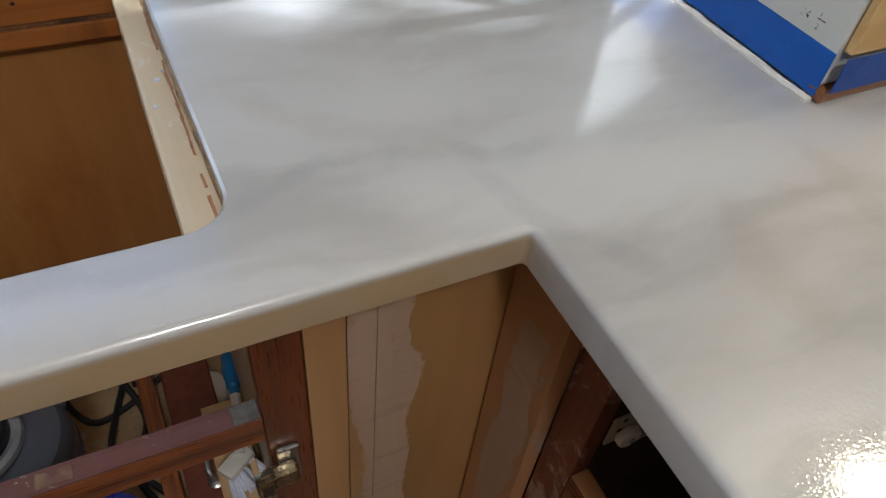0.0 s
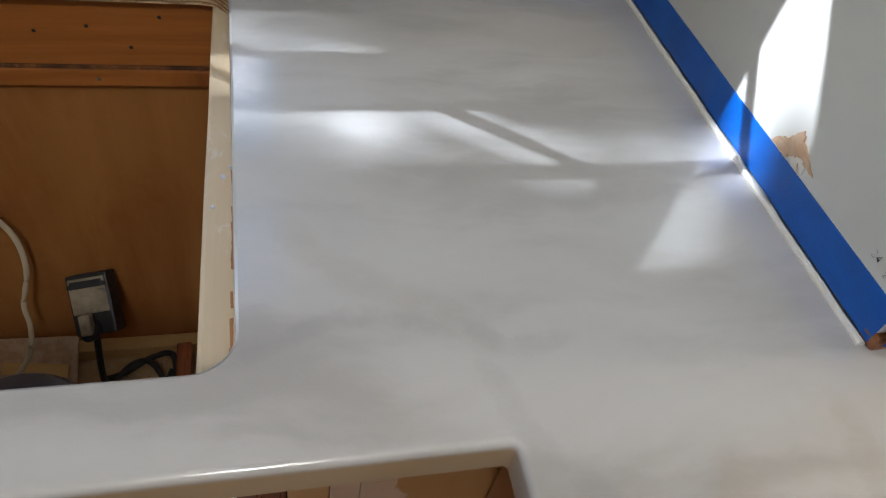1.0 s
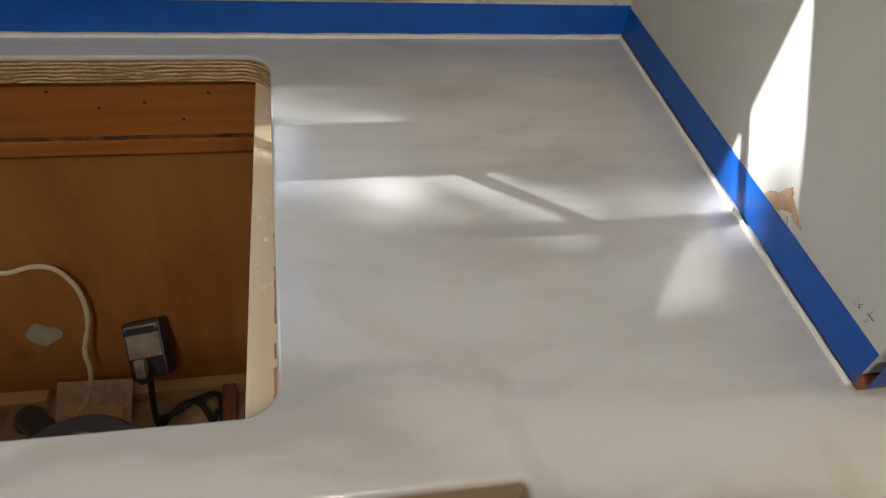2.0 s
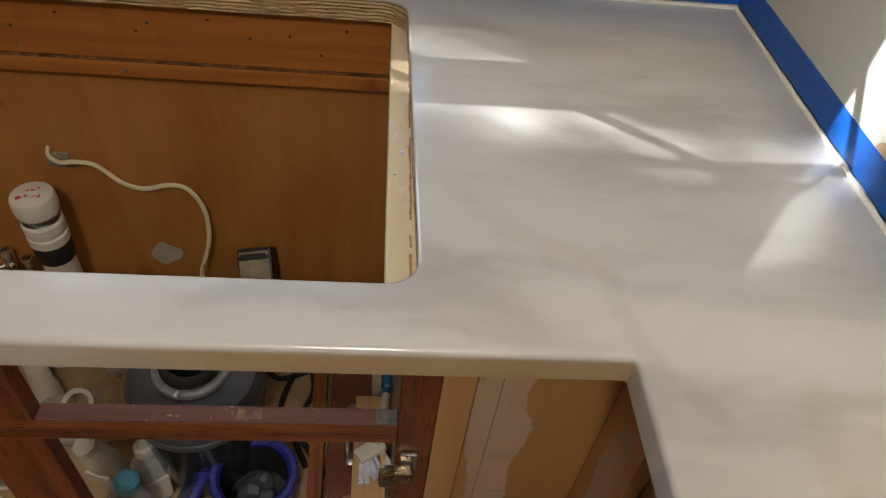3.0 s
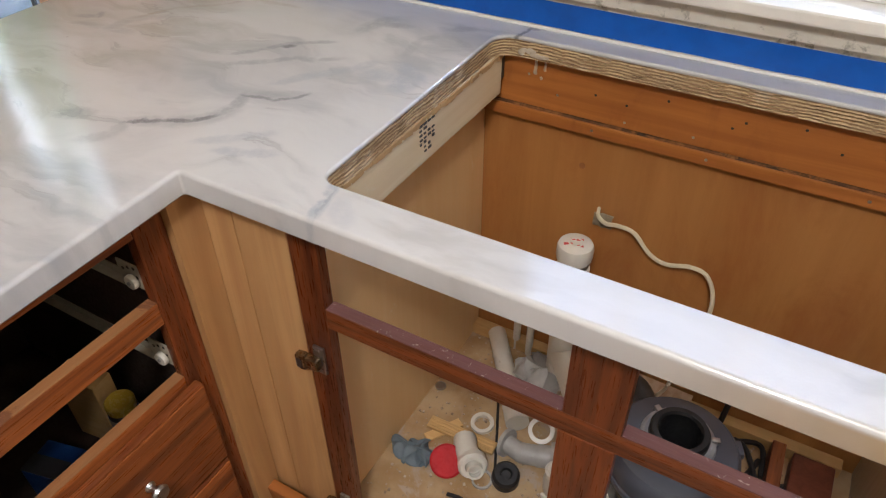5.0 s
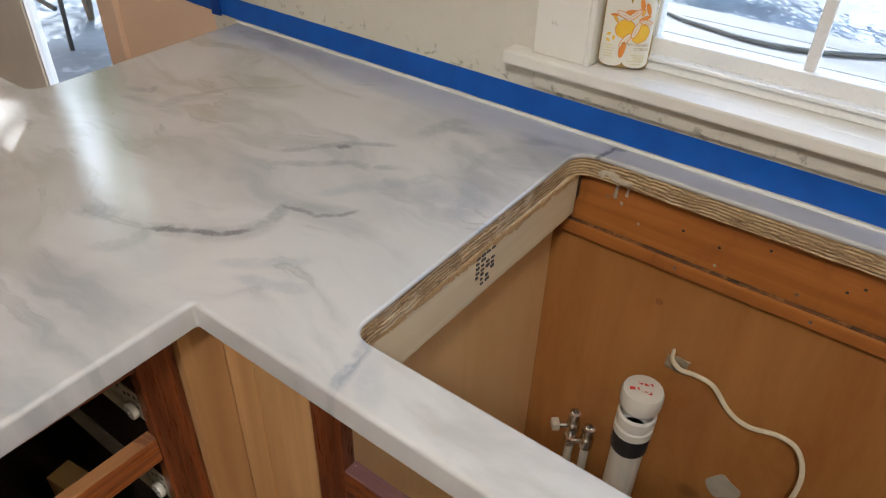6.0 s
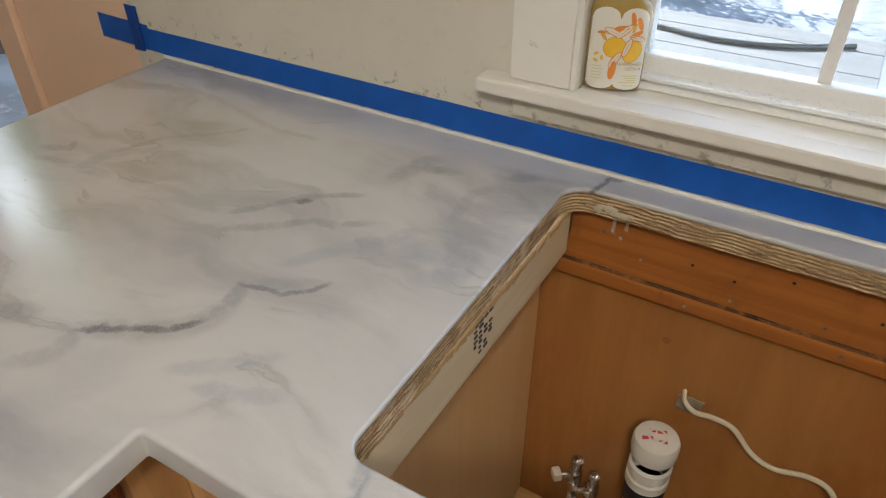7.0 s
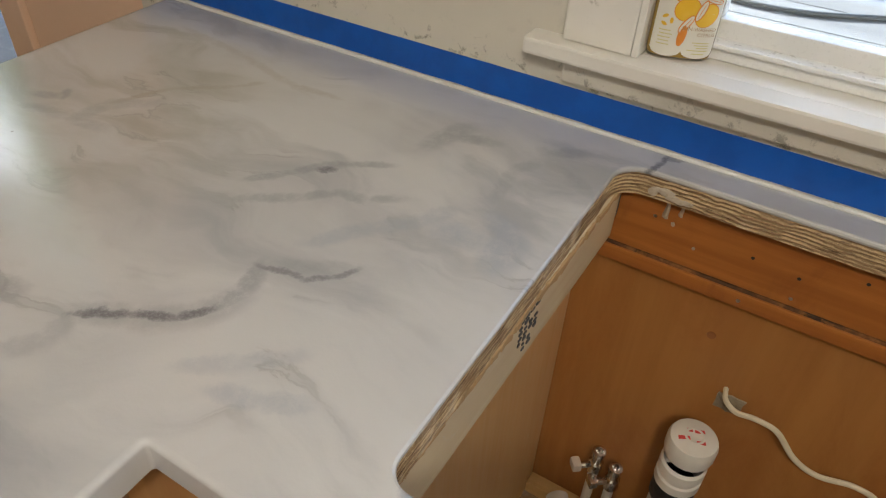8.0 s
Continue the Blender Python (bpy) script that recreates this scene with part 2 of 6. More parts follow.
def stained_wall(name, a, b, stain):
    """Old wall paint with a soft mottle and scattered grime."""
    n = Nodes(name)
    colour = n.mix(n.steps(n.noise(3, 5), 0.3, 0.7), a, b)
    low = n.steps(n.axis("Z"), 1.005, 0.965)
    grime = n.math("MULTIPLY", n.steps(n.noise(42, 8, 0.72, distort=0.3), 0.55, 0.64), n.math("ADD", n.math("MULTIPLY", low, 0.62), 0.07))
    colour = n.mix(grime, colour, stain)
    n.set(colour, 0.55)
    return n.bump(n.noise(90, 4), 0.2, 0.002).m


MARBLE, PLY = epoxy_marble(), ply_edge()
WALL = stained_wall("grey_wall_paint", (0.62, 0.580, 0.485), (0.68, 0.640, 0.545), (0.16, 0.14, 0.10))
WALL_CLEAN = plain("plain_wall_paint", (0.58, 0.58, 0.54), (0.62, 0.61, 0.57), 0.55, 3, bump=0.25, fine=90, dirt=(0.34, 0.30, 0.22), dirt_scale=30, dirt_at=0.74)
PEACH = plain("peach_wall_paint", (0.87, 0.63, 0.45), (0.84, 0.60, 0.42), 0.6, 3, bump=0.2)
CEIL = plain("ceiling_paint", (0.72, 0.70, 0.66), (0.68, 0.66, 0.62), 0.8, 2)
FLOORBOARD = wood("room_floor", (0.20, 0.11, 0.05), (0.34, 0.20, 0.10), "y", 0.5)
TRIM = plain("white_trim_paint", (0.83, 0.80, 0.735), (0.79, 0.76, 0.685), 0.35, 6, dirt=(0.30, 0.27, 0.20), dirt_scale=18, dirt_at=0.63, bump=0.1)
VINYL = plain("white_vinyl", (0.80, 0.79, 0.76), (0.76, 0.76, 0.73), 0.3, 6, dirt=(0.36, 0.30, 0.20), dirt_scale=26, dirt_at=0.68, bump=0.06)
TAPE = plain("blue_tape", (0.002, 0.085, 0.42), (0.003, 0.10, 0.48), 0.45, 26, bump=0.25, fine=420)
TAPE_DARK = plain("blue_tape_folded", (0.004, 0.05, 0.28), (0.006, 0.065, 0.33), 0.45, 26, bump=0.25, fine=420)
CAULK = plain("white_caulk", (0.80, 0.78, 0.73), (0.74, 0.71, 0.65), 0.5, 30, dirt=(0.45, 0.34, 0.2), dirt_scale=30, dirt_at=0.66)
PANEL = wood("orange_plywood", (0.41, 0.172, 0.043), (0.53, 0.248, 0.068), "z", 0.45, 0.38, 0.1, scuff=(0.28, 0.088, 0.020), scuff_at=0.44, scuff_scale=5.0, scuff_soft=0.3, knots=True)
NAILER = wood("orange_nailer", (0.30, 0.098, 0.018), (0.46, 0.168, 0.034), "x", 0.8, 0.4, 0.25, scuff=(0.20, 0.06, 0.015), scuff_at=0.50, scuff_soft=0.28)
SIDE = wood("tan_plywood", (0.80, 0.505, 0.225), (0.87, 0.60, 0.31), "z", 0.3, 0.45, 0.15, scuff=(0.80, 0.68, 0.50), scuff_at=0.60, scuff_scale=26.0, scuff_soft=0.2)
SIDE_PALE = wood("pale_melamine", (0.50, 0.385, 0.255), (0.60, 0.48, 0.34), "z", 0.3, 0.4, 0.05)
PINE = wood("pine_board", (0.74, 0.59, 0.37), (0.84, 0.73, 0.52), "y", 0.6, 0.55, 0.3, scuff=(0.72, 0.66, 0.56), scuff_at=0.6)
SHIM = wood("yellow_pine", (0.62, 0.38, 0.14), (0.74, 0.50, 0.22), "x", 1.2, 0.55, 0.3)
SHIM_Y = wood("yellow_pine_length", (0.60, 0.38, 0.17), (0.70, 0.48, 0.25), "y", 0.8, 0.55, 0.2)
RED_V = wood("mahogany_upright", (0.06, 0.013, 0.006), (0.27, 0.072, 0.017), "z", 1.3, 0.32, 0.2)
RED_X = wood("mahogany_rail", (0.055, 0.012, 0.006), (0.30, 0.085, 0.020), "x", 1.5, 0.32, 0.2)
RED_Y = wood("mahogany_length", (0.11, 0.026, 0.010), (0.46, 0.145, 0.034), "y", 0.9, 0.32, 0.2)
# paler brown: light on the drawer rails' tops as colour; also the torn glue line
LIT_TOP_GLUE_Y = wood("lit_top_and_glue_wood", (0.30, 0.125, 0.045), (0.52, 0.26, 0.105), "y", 0.9, 0.5, 0.3, scuff=(0.16, 0.06, 0.03), scuff_at=0.60)
RED_SCUFF = wood("scuffed_mahogany", (0.12, 0.030, 0.014), (0.21, 0.06, 0.03), "z", 0.9, 0.4, 0.3, scuff=(0.45, 0.30, 0.24), scuff_at=0.58)
RAW_EDGE = wood("raw_mahogany_edge", (0.12, 0.043, 0.036), (0.195, 0.088, 0.074), "x", 1.6, 0.85, 0.4, scuff=(0.46, 0.38, 0.30), scuff_at=0.61, scuff_scale=110.0, scuff_soft=0.06)
MAPLE = wood("maple_plank", (0.43, 0.225, 0.085), (0.66, 0.40, 0.175), "z", 0.38, 0.42, 0.15)
PUTTY = plain("grey_putty", (0.085, 0.080, 0.072), (0.16, 0.15, 0.13), 0.8, 60, bump=0.7)
GLUE = plain("dried_yellow_glue", (0.24, 0.16, 0.085), (0.17, 0.085, 0.06), 0.6, 70, bump=0.5)


def peeled(name, axis, low, high, top, varnish_dark, varnish, bare_dark, bare):
    """Varnished maple with one ragged strip of varnish torn off down to pinkish bare wood."""
    n = Nodes(name)
    long = n.stretched((9, 9, 0.7))
    grain = n.noise(2.2, 5, 0.6, long, 0.6)
    ragged = n.math("ADD", n.math("MULTIPLY", n.math("SUBTRACT", n.noise(16, 6, 0.65, n.stretched((1, 1, 0.55))), 0.5), 0.075), n.math("MULTIPLY", n.math("SUBTRACT", n.noise(110, 3), 0.5), 0.006))
    where = n.math("ADD", n.axis(axis), ragged)
    strip = n.math("MULTIPLY", n.steps(where, low, low + 0.0025), n.steps(where, high, high - 0.0025))
    strip = n.math("MULTIPLY", strip, n.steps(n.math("ADD", n.axis("Z"), n.math("MULTIPLY", ragged, 0.6)), top, top - 0.004))
    crumbs = n.steps(n.noise(24, 5, 0.7), 0.64, 0.66)
    strip = n.math("MULTIPLY", strip, n.math("SUBTRACT", 1.0, n.math("MULTIPLY", crumbs, 0.8)))
    marks = n.steps(n.noise(5, 3, 0.5, n.stretched((2, 2, 26), (0, 24, 0))), 0.56, 0.70)
    raw = n.mix(n.math("MULTIPLY", marks, 0.35), n.mix(grain, bare_dark, bare), tuple(c * 0.7 for c in bare_dark))
    n.set(n.mix(strip, n.mix(grain, varnish_dark, varnish), raw), n.steps(strip, 0.0, 1.0, 0.34, 0.75))
    return n.bump(n.math("SUBTRACT", n.math("MULTIPLY", grain, 0.3), strip), 0.35, 0.0015).m


# brown varnish, darker than MAPLE_WORN: the front filler's shadow is partly in its tone
MAPLE_DARK = peeled("brown_peeling_plank", "X", -0.112, -0.052, 0.872, (0.29, 0.145, 0.050), (0.43, 0.240, 0.088), (0.375, 0.247, 0.160), (0.485, 0.340, 0.235))
MAPLE_WORN = peeled("peeling_maple_plank", "Y", -0.026, 0.018, 0.785, (0.35, 0.165, 0.070), (0.46, 0.24, 0.110), (0.39, 0.26, 0.175), (0.48, 0.345, 0.245))
BASEWOOD = wood("brown_strip", (0.22, 0.08, 0.025), (0.34, 0.14, 0.05), "x", 1.0, 0.4, 0.4, scuff=(0.12, 0.05, 0.02), scuff_at=0.56)
GAPDIRT = plain("dirty_gap", (0.05, 0.025, 0.012), (0.22, 0.09, 0.03), 0.8, 16, dirt=(0.30, 0.13, 0.04), dirt_scale=24, dirt_at=0.52)
DUSTY = plain("dusty_particle_board", (0.36, 0.225, 0.10), (0.50, 0.36, 0.20), 0.85, 9, bump=0.9, dirt=(0.46, 0.37, 0.29), dirt_scale=12, dirt_at=0.53, fine=70)
# near-black in place of the shade inside the drawer cabinets and hinge cups
INSIDE_SHADE = plain("inside_shade_tone", (0.035, 0.022, 0.014), (0.05, 0.03, 0.02), 0.7, 5)
PVC = plain("white_pvc", (0.74, 0.71, 0.64), (0.68, 0.65, 0.57), 0.35, 14, dirt=(0.45, 0.38, 0.26), dirt_scale=20, dirt_at=0.66, bump=0.08)
CABLE = plain("cream_cable", (0.72, 0.63, 0.45), (0.66, 0.57, 0.40), 0.45, 30)
CHROME = plain("chrome", (0.72, 0.70, 0.66), (0.60, 0.58, 0.54), 0.16, 40, 1.0, 0.05)
ZINC = plain("dull_zinc", (0.46, 0.48, 0.52), (0.30, 0.32, 0.35), 0.35, 30, 0.4, 0.2)
STEEL = plain("zinc_steel", (0.52, 0.52, 0.52), (0.42, 0.42, 0.42), 0.32, 30, 1.0, 0.1)
BRASS = plain("dull_brass", (0.36, 0.28, 0.17), (0.24, 0.185, 0.11), 0.28, 40, 1.0, 0.2)
RUNNER = plain("cream_runner_steel", (0.44, 0.40, 0.32), (0.36, 0.33, 0.26), 0.4, 20, dirt=(0.2, 0.17, 0.12), dirt_scale=30, dirt_at=0.6)
FACEPLATE = plain("grimy_faceplate", (0.36, 0.30, 0.205), (0.21, 0.17, 0.11), 0.45, 30, dirt=(0.12, 0.10, 0.07), dirt_scale=40, dirt_at=0.55)
RUBBER = plain("black_rubber", (0.012, 0.012, 0.013), (0.02, 0.02, 0.02), 0.5, 20)
GREYPL = plain("grey_disposer_shell", (0.085, 0.092, 0.115), (0.095, 0.102, 0.126), 0.34, 5, dirt=(0.14, 0.135, 0.125), dirt_scale=12, dirt_at=0.78, bump=0.02)
GLOSSDARK = plain("glossy_black_green", (0.020, 0.026, 0.024), (0.028, 0.034, 0.030), 0.16, 5, bump=0.02)
DARKPL = plain("dark_grey_plastic", (0.035, 0.037, 0.04), (0.05, 0.05, 0.055), 0.35, 9)
BLUEPL = plain("deep_blue_plastic", (0.02, 0.025, 0.24), (0.03, 0.035, 0.30), 0.3, 12)
REDPL = plain("red_plastic", (0.52, 0.008, 0.014), (0.42, 0.006, 0.010), 0.65, 20)
GLOVE = plain("grey_blue_putty", (0.13, 0.17, 0.20), (0.17, 0.21, 0.24), 0.8, 20, bump=0.5, fine=60)
GREYBAG = plain("grey_plastic_bag", (0.36, 0.35, 0.33), (0.46, 0.45, 0.43), 0.4, 16, bump=0.5, fine=50)
CLEARISH = plain("milky_bottle_plastic", (0.40, 0.40, 0.38), (0.48, 0.48, 0.46), 0.25, 9)
TURQ = plain("turquoise_cap", (0.10, 0.42, 0.55), (0.12, 0.46, 0.60), 0.35, 12)
BLUELAB = plain("blue_label", (0.012, 0.05, 0.19), (0.02, 0.08, 0.26), 0.4, 30)
CREAM = plain("cream_rag", (0.62, 0.55, 0.44), (0.70, 0.63, 0.52), 0.8, 20, bump=0.5, fine=50)
CRUMB = plain("sawdust_crumb", (0.26, 0.18, 0.11), (0.54, 0.45, 0.34), 0.9, 60)
BRISTLE = plain("lilac_white_bristles", (0.62, 0.64, 0.78), (0.70, 0.72, 0.84), 0.6, 90)
BRUSHBLUE = plain("blue_brush_grip", (0.02, 0.15, 0.36), (0.025, 0.18, 0.42), 0.35, 12)
SOAP = plain("amber_soap_plastic", (0.34, 0.22, 0.045), (0.38, 0.25, 0.06), 0.18, 5, bump=0.03, Coat_Weight=0.6)
SOAPCAP = plain("mustard_cap", (0.50, 0.34, 0.04), (0.54, 0.37, 0.05), 0.25, 8, bump=0.03)
PAPER = plain("cream_label", (0.76, 0.73, 0.64), (0.74, 0.71, 0.62), 0.4, 12, bump=0.03)
LEMON = plain("yellow_print", (0.80, 0.48, 0.03), (0.84, 0.54, 0.06), 0.4, 40)
ORANGE = plain("orange_print", (0.72, 0.24, 0.03), (0.76, 0.28, 0.05), 0.4, 40)
INK = plain("black_ink", (0.05, 0.05, 0.05), (0.08, 0.08, 0.08), 0.6, 40)
REDINK = plain("red_ink", (0.55, 0.04, 0.03), (0.60, 0.06, 0.05), 0.5, 40)
OLIVEDARK = plain("brown_print", (0.34, 0.20, 0.07), (0.38, 0.23, 0.09), 0.5, 40)
OLIVEINK = plain("pale_olive_print", (0.62, 0.56, 0.28), (0.66, 0.60, 0.32), 0.5, 40)
RESIN = plain("cloudy_resin", (0.46, 0.37, 0.26), (0.60, 0.52, 0.41), 0.3, 40, bump=0.4)
TORN = plain("torn_drywall_paper", (0.46, 0.30, 0.18), (0.56, 0.40, 0.27), 0.9, 60, bump=0.6)
GYPSUM = plain("bare_gypsum", (0.72, 0.70, 0.64), (0.66, 0.64, 0.58), 0.9, 60, bump=0.5)
DECK = wood("weathered_deck", (0.10, 0.10, 0.10), (0.17, 0.168, 0.165), "x", 0.5, 0.8, 0.3)
PATIO = plain("pale_patio", (0.23, 0.245, 0.27), (0.145, 0.153, 0.17), 0.9, 2.5, bump=0.5, dirt=(0.30, 0.31, 0.32), dirt_scale=7, dirt_at=0.55, fine=30)
LEAF = plain("leaf_green", (0.06, 0.14, 0.03), (0.12, 0.22, 0.05), 0.5, 3)
# leaves let some of the sun through
leaf_nodes, leaf_links = LEAF.node_tree.nodes, LEAF.node_tree.links
thin_leaf, leaf_mix = leaf_nodes.new("ShaderNodeBsdfTranslucent"), leaf_nodes.new("ShaderNodeMixShader")
thin_leaf.inputs["Color"].default_value = (0.26, 0.44, 0.07, 1)
leaf_out = [k for k in leaf_nodes if k.type == "OUTPUT_MATERIAL"][0]
leaf_links.new(leaf_out.inputs["Surface"].links[0].from_socket, leaf_mix.inputs[1])
leaf_links.new(thin_leaf.outputs[0], leaf_mix.inputs[2])
leaf_links.new(leaf_mix.outputs[0], leaf_out.inputs["Surface"])
BARK = plain("bark", (0.09, 0.065, 0.045), (0.13, 0.10, 0.07), 0.9, 20, bump=0.6)
TEAL = plain("teal_glaze", (0.03, 0.16, 0.18), (0.04, 0.20, 0.22), 0.2, 6)
IRON = plain("black_iron", (0.02, 0.02, 0.02), (0.03, 0.03, 0.03), 0.4, 20)


def glass_pane(name):
    n = Nodes(name)
    t = n.t
    clear, gloss, mixer = t.nodes.new("ShaderNodeBsdfTransparent"), t.nodes.new("ShaderNodeBsdfGlossy"), t.nodes.new("ShaderNodeMixShader")
    clear.inputs["Color"].default_value = (0.95, 0.97, 0.97, 1)
    gloss.inputs["Roughness"].default_value = 0.01
    mixer.inputs[0].default_value = 0.05
    t.links.new(clear.outputs[0], mixer.inputs[1])
    t.links.new(gloss.outputs[0], mixer.inputs[2])
    t.links.new(mixer.outputs[0], t.nodes["Material Output"].inputs["Surface"])
    return n.m


GLASS = glass_pane("window_glass")


def screen_mesh():
    """Insect screen: threads too fine to tell apart, mostly holes, a little dusty."""
    n = Nodes("insect_screen")
    t = n.t
    clear, mixer = t.nodes.new("ShaderNodeBsdfTransparent"), t.nodes.new("ShaderNodeMixShader")
    thread = n.steps(n.noise(9, 3), 0.2, 0.8, 0.13, 0.19)
    n.set((0.45, 0.46, 0.47), 0.6)
    t.links.new(thread, mixer.inputs[0])
    t.links.new(clear.outputs[0], mixer.inputs[1])
    t.links.new(n.b.outputs[0], mixer.inputs[2])
    t.links.new(mixer.outputs[0], t.nodes["Material Output"].inputs["Surface"])
    return n.m


SCREEN = screen_mesh()


# ---- building helpers ----
def thing(name, at, label, category, group="", kind=""):
    """An empty at a thing's base, which its parts hang from."""
    ob = new(name)
    ob.location, ob.empty_display_size = at, 0.05
    return tagged(ob, label, category, group, kind)


def part(name, bm, material, parent=None, label="", smooth=False):
    """One mesh object from a bmesh in world places, under a thing or a part."""
    mesh = bpy.data.meshes.new(name)
    bmesh.ops.recalc_face_normals(bm, faces=bm.faces[:])
    bm.to_mesh(mesh)
    bm.free()
    mesh.materials.append(material)
    if smooth:
        mesh.polygons.foreach_set("use_smooth", [True] * len(mesh.polygons))
        mesh.set_sharp_from_angle(angle=radians(30))
    ob = new(name, mesh)
    if parent is not None:
        ob.parent = parent
        if parent.type == "EMPTY":
            ob.matrix_parent_inverse = Matrix.Translation(-parent.location)
    if label:
        ob["label"] = label
    return ob


def box(x0, x1, y0, y1, z0, z1, bevel=0.0015, turn=None, bm=None, cuts=0, rough=0.0):
    """A bevelled box; turn: degrees about z round its middle, or an Euler triple."""
    b = bmesh.new()
    bmesh.ops.create_cube(b, size=1.0)
    for v in b.verts:
        v.co = Vector((v.co.x * (x1 - x0), v.co.y * (y1 - y0), v.co.z * (z1 - z0)))
    if bevel:
        bmesh.ops.bevel(b, geom=b.edges[:], offset=bevel, segments=2, profile=0.6, affect="EDGES")
    if cuts:
        bmesh.ops.subdivide_edges(b, edges=b.edges[:], cuts=cuts, use_grid_fill=True)
    if rough:
        wobble(b, rough, 14)
    angles = (0, 0, turn) if isinstance(turn, (int, float)) else turn
    m = Matrix.Translation(((x0 + x1) / 2, (y0 + y1) / 2, (z0 + z1) / 2))
    b.transform(m @ pose(0, 0, 0, *angles) if angles else m)
    if bm is None:
        return b
    join(bm, b)
    return bm


def join(bm, other):
    mesh = bpy.data.meshes.new("joined")
    other.to_mesh(mesh)
    other.free()
    bm.from_mesh(mesh)
    bpy.data.meshes.remove(mesh)
    return bm


def wobble(bm, amount, scale, seed=0.0):
    for v in bm.verts:
        v.co += noise.noise_vector(v.co * scale + Vector((seed, seed * 0.7, 0))) * amount
    return bm


def lathe(profile, at=(0, 0, 0), turn=(0, 0, 0), segments=28, bm=None):
    """A turned body from (radius, height) pairs about its own z axis."""
    b = bmesh.new()
    rings = []
    for r, z in profile:
        if r < 1e-5:
            rings.append([b.verts.new((0, 0, z))])
        else:
            rings.append([b.verts.new((r * math.cos(2 * math.pi * k / segments), r * math.sin(2 * math.pi * k / segments), z)) for k in range(segments)])
    for low, high in zip(rings, rings[1:]):
        for k in range(segments):
            ring = [low[k % len(low)], low[(k + 1) % len(low)], high[(k + 1) % len(high)], high[k % len(high)]]
            ring = list(dict.fromkeys(ring))
            if len(ring) > 2:
                b.faces.new(ring)
    b.transform(pose(*at, *turn))
    return join(bm, b) if bm is not None else b


def smooth_line(points, per=8):
    """A Catmull-Rom line through points."""
    pts = [Vector(p) for p in points]
    pts = [2 * pts[0] - pts[1], *pts, 2 * pts[-1] - pts[-2]]
    out = []
    for a, b, c, d in zip(pts, pts[1:], pts[2:], pts[3:]):
        for k in range(per):
            t = k / per
            out.append(0.5 * (2 * b + (c - a) * t + (2 * a - 5 * b + 4 * c - d) * t * t + (3 * b - a - 3 * c + d) * t ** 3))
    return out + [pts[-2]]


def tube(points, radius, sides=10, bm=None, per=8, flat=1.0):
    """A round or flattened tube along a smooth line."""
    line = smooth_line(points, per) if per > 1 else [Vector(p) for p in points]
    b = bmesh.new()
    rings, up = [], Vector((0.3, 0.2, 1)).normalized()
    for k, p in enumerate(line):
        way = (line[min(k + 1, len(line) - 1)] - line[max(k - 1, 0)]).normalized()
        side = way.cross(up)
        side = side.normalized() if side.length > 1e-3 else Vector((1, 0, 0))
        top = side.cross(way)
        r = radius[k * (len(radius) - 1) // max(1, len(line) - 1)] if isinstance(radius, (list, tuple)) else radius
        rings.append([b.verts.new(p + side * r * math.cos(a) + top * r * flat * math.sin(a)) for a in (2 * math.pi * j / sides for j in range(sides))])
    for low, high in zip(rings, rings[1:]):
        for j in range(sides):
            b.faces.new((low[j], low[(j + 1) % sides], high[(j + 1) % sides], high[j]))
    b.faces.new(rings[0])
    b.faces.new(rings[-1])
    return join(bm, b) if bm is not None else b


def solid(name, material, x0, x1, y0, y1, z0, z1, label, category, bevel=0.0, kind="structure"):
    return tagged(part(name, box(x0, x1, y0, y1, z0, z1, bevel), material), label, category, kind=kind)


# ---- the room ----
solid("floor", FLOORBOARD, -5.0, 3.2, -3.5, 0.64, -0.05, 0.0, "brown wooden plank floor of the kitchen", "floor")
solid("ceiling", CEIL, -5.0, 3.2, -3.5, 0.80, 2.70, 2.78, "plain off-white painted ceiling", "ceiling")
solid("wall_south", WALL_CLEAN, -5.0, 3.2, -3.6, -3.5, 0, 2.70, "plain grey-white painted wall", "wall")
solid("wall_east", WALL_CLEAN, 3.2, 3.3, -3.5, 0.80, 0, 2.70, "plain grey-white painted wall", "wall")
solid("wall_west", PEACH, -5.1, -5.0, -3.5, 0.80, 0, 2.70, "plain peach painted wall", "wall")

# the sink wall, round its window
WX0, WX1, WZ0, WZ1 = -1.001, -0.085, 0.990, 1.725
north = bmesh.new()
for x0, x1, z0, z1 in ((-1.905, WX0, 0, 2.70), (WX1, 3.2, 0, 2.70), (WX0, WX1, 0, WZ0), (WX0, WX1, WZ1, 2.70)):
    box(x0, x1, 0.640, 0.735, z0, z1, 0, bm=north)
tagged(part("wall_north", north, WALL), "grey-white sink wall with old grime above the tape", "wall", kind="structure")
peach = bmesh.new()
for x0, x1, z0, z1 in ((-2.385, -1.905, 0, 2.70), (-5.0, -3.335, 0, 2.70), (-3.335, -2.385, 2.06, 2.70)):
    box(x0, x1, 0.646, 0.735, z0, z1, 0, bm=peach)
tagged(part("wall_north_peach", peach, PEACH), "peach painted wall beside the glass door", "wall", kind="structure")
tagged(part("door_casing", box(-2.380, -2.300, 0.628, 0.646, 0, 2.10, 0.004), PEACH), "peach painted flat casing beside the glass door", "trim", kind="structure")

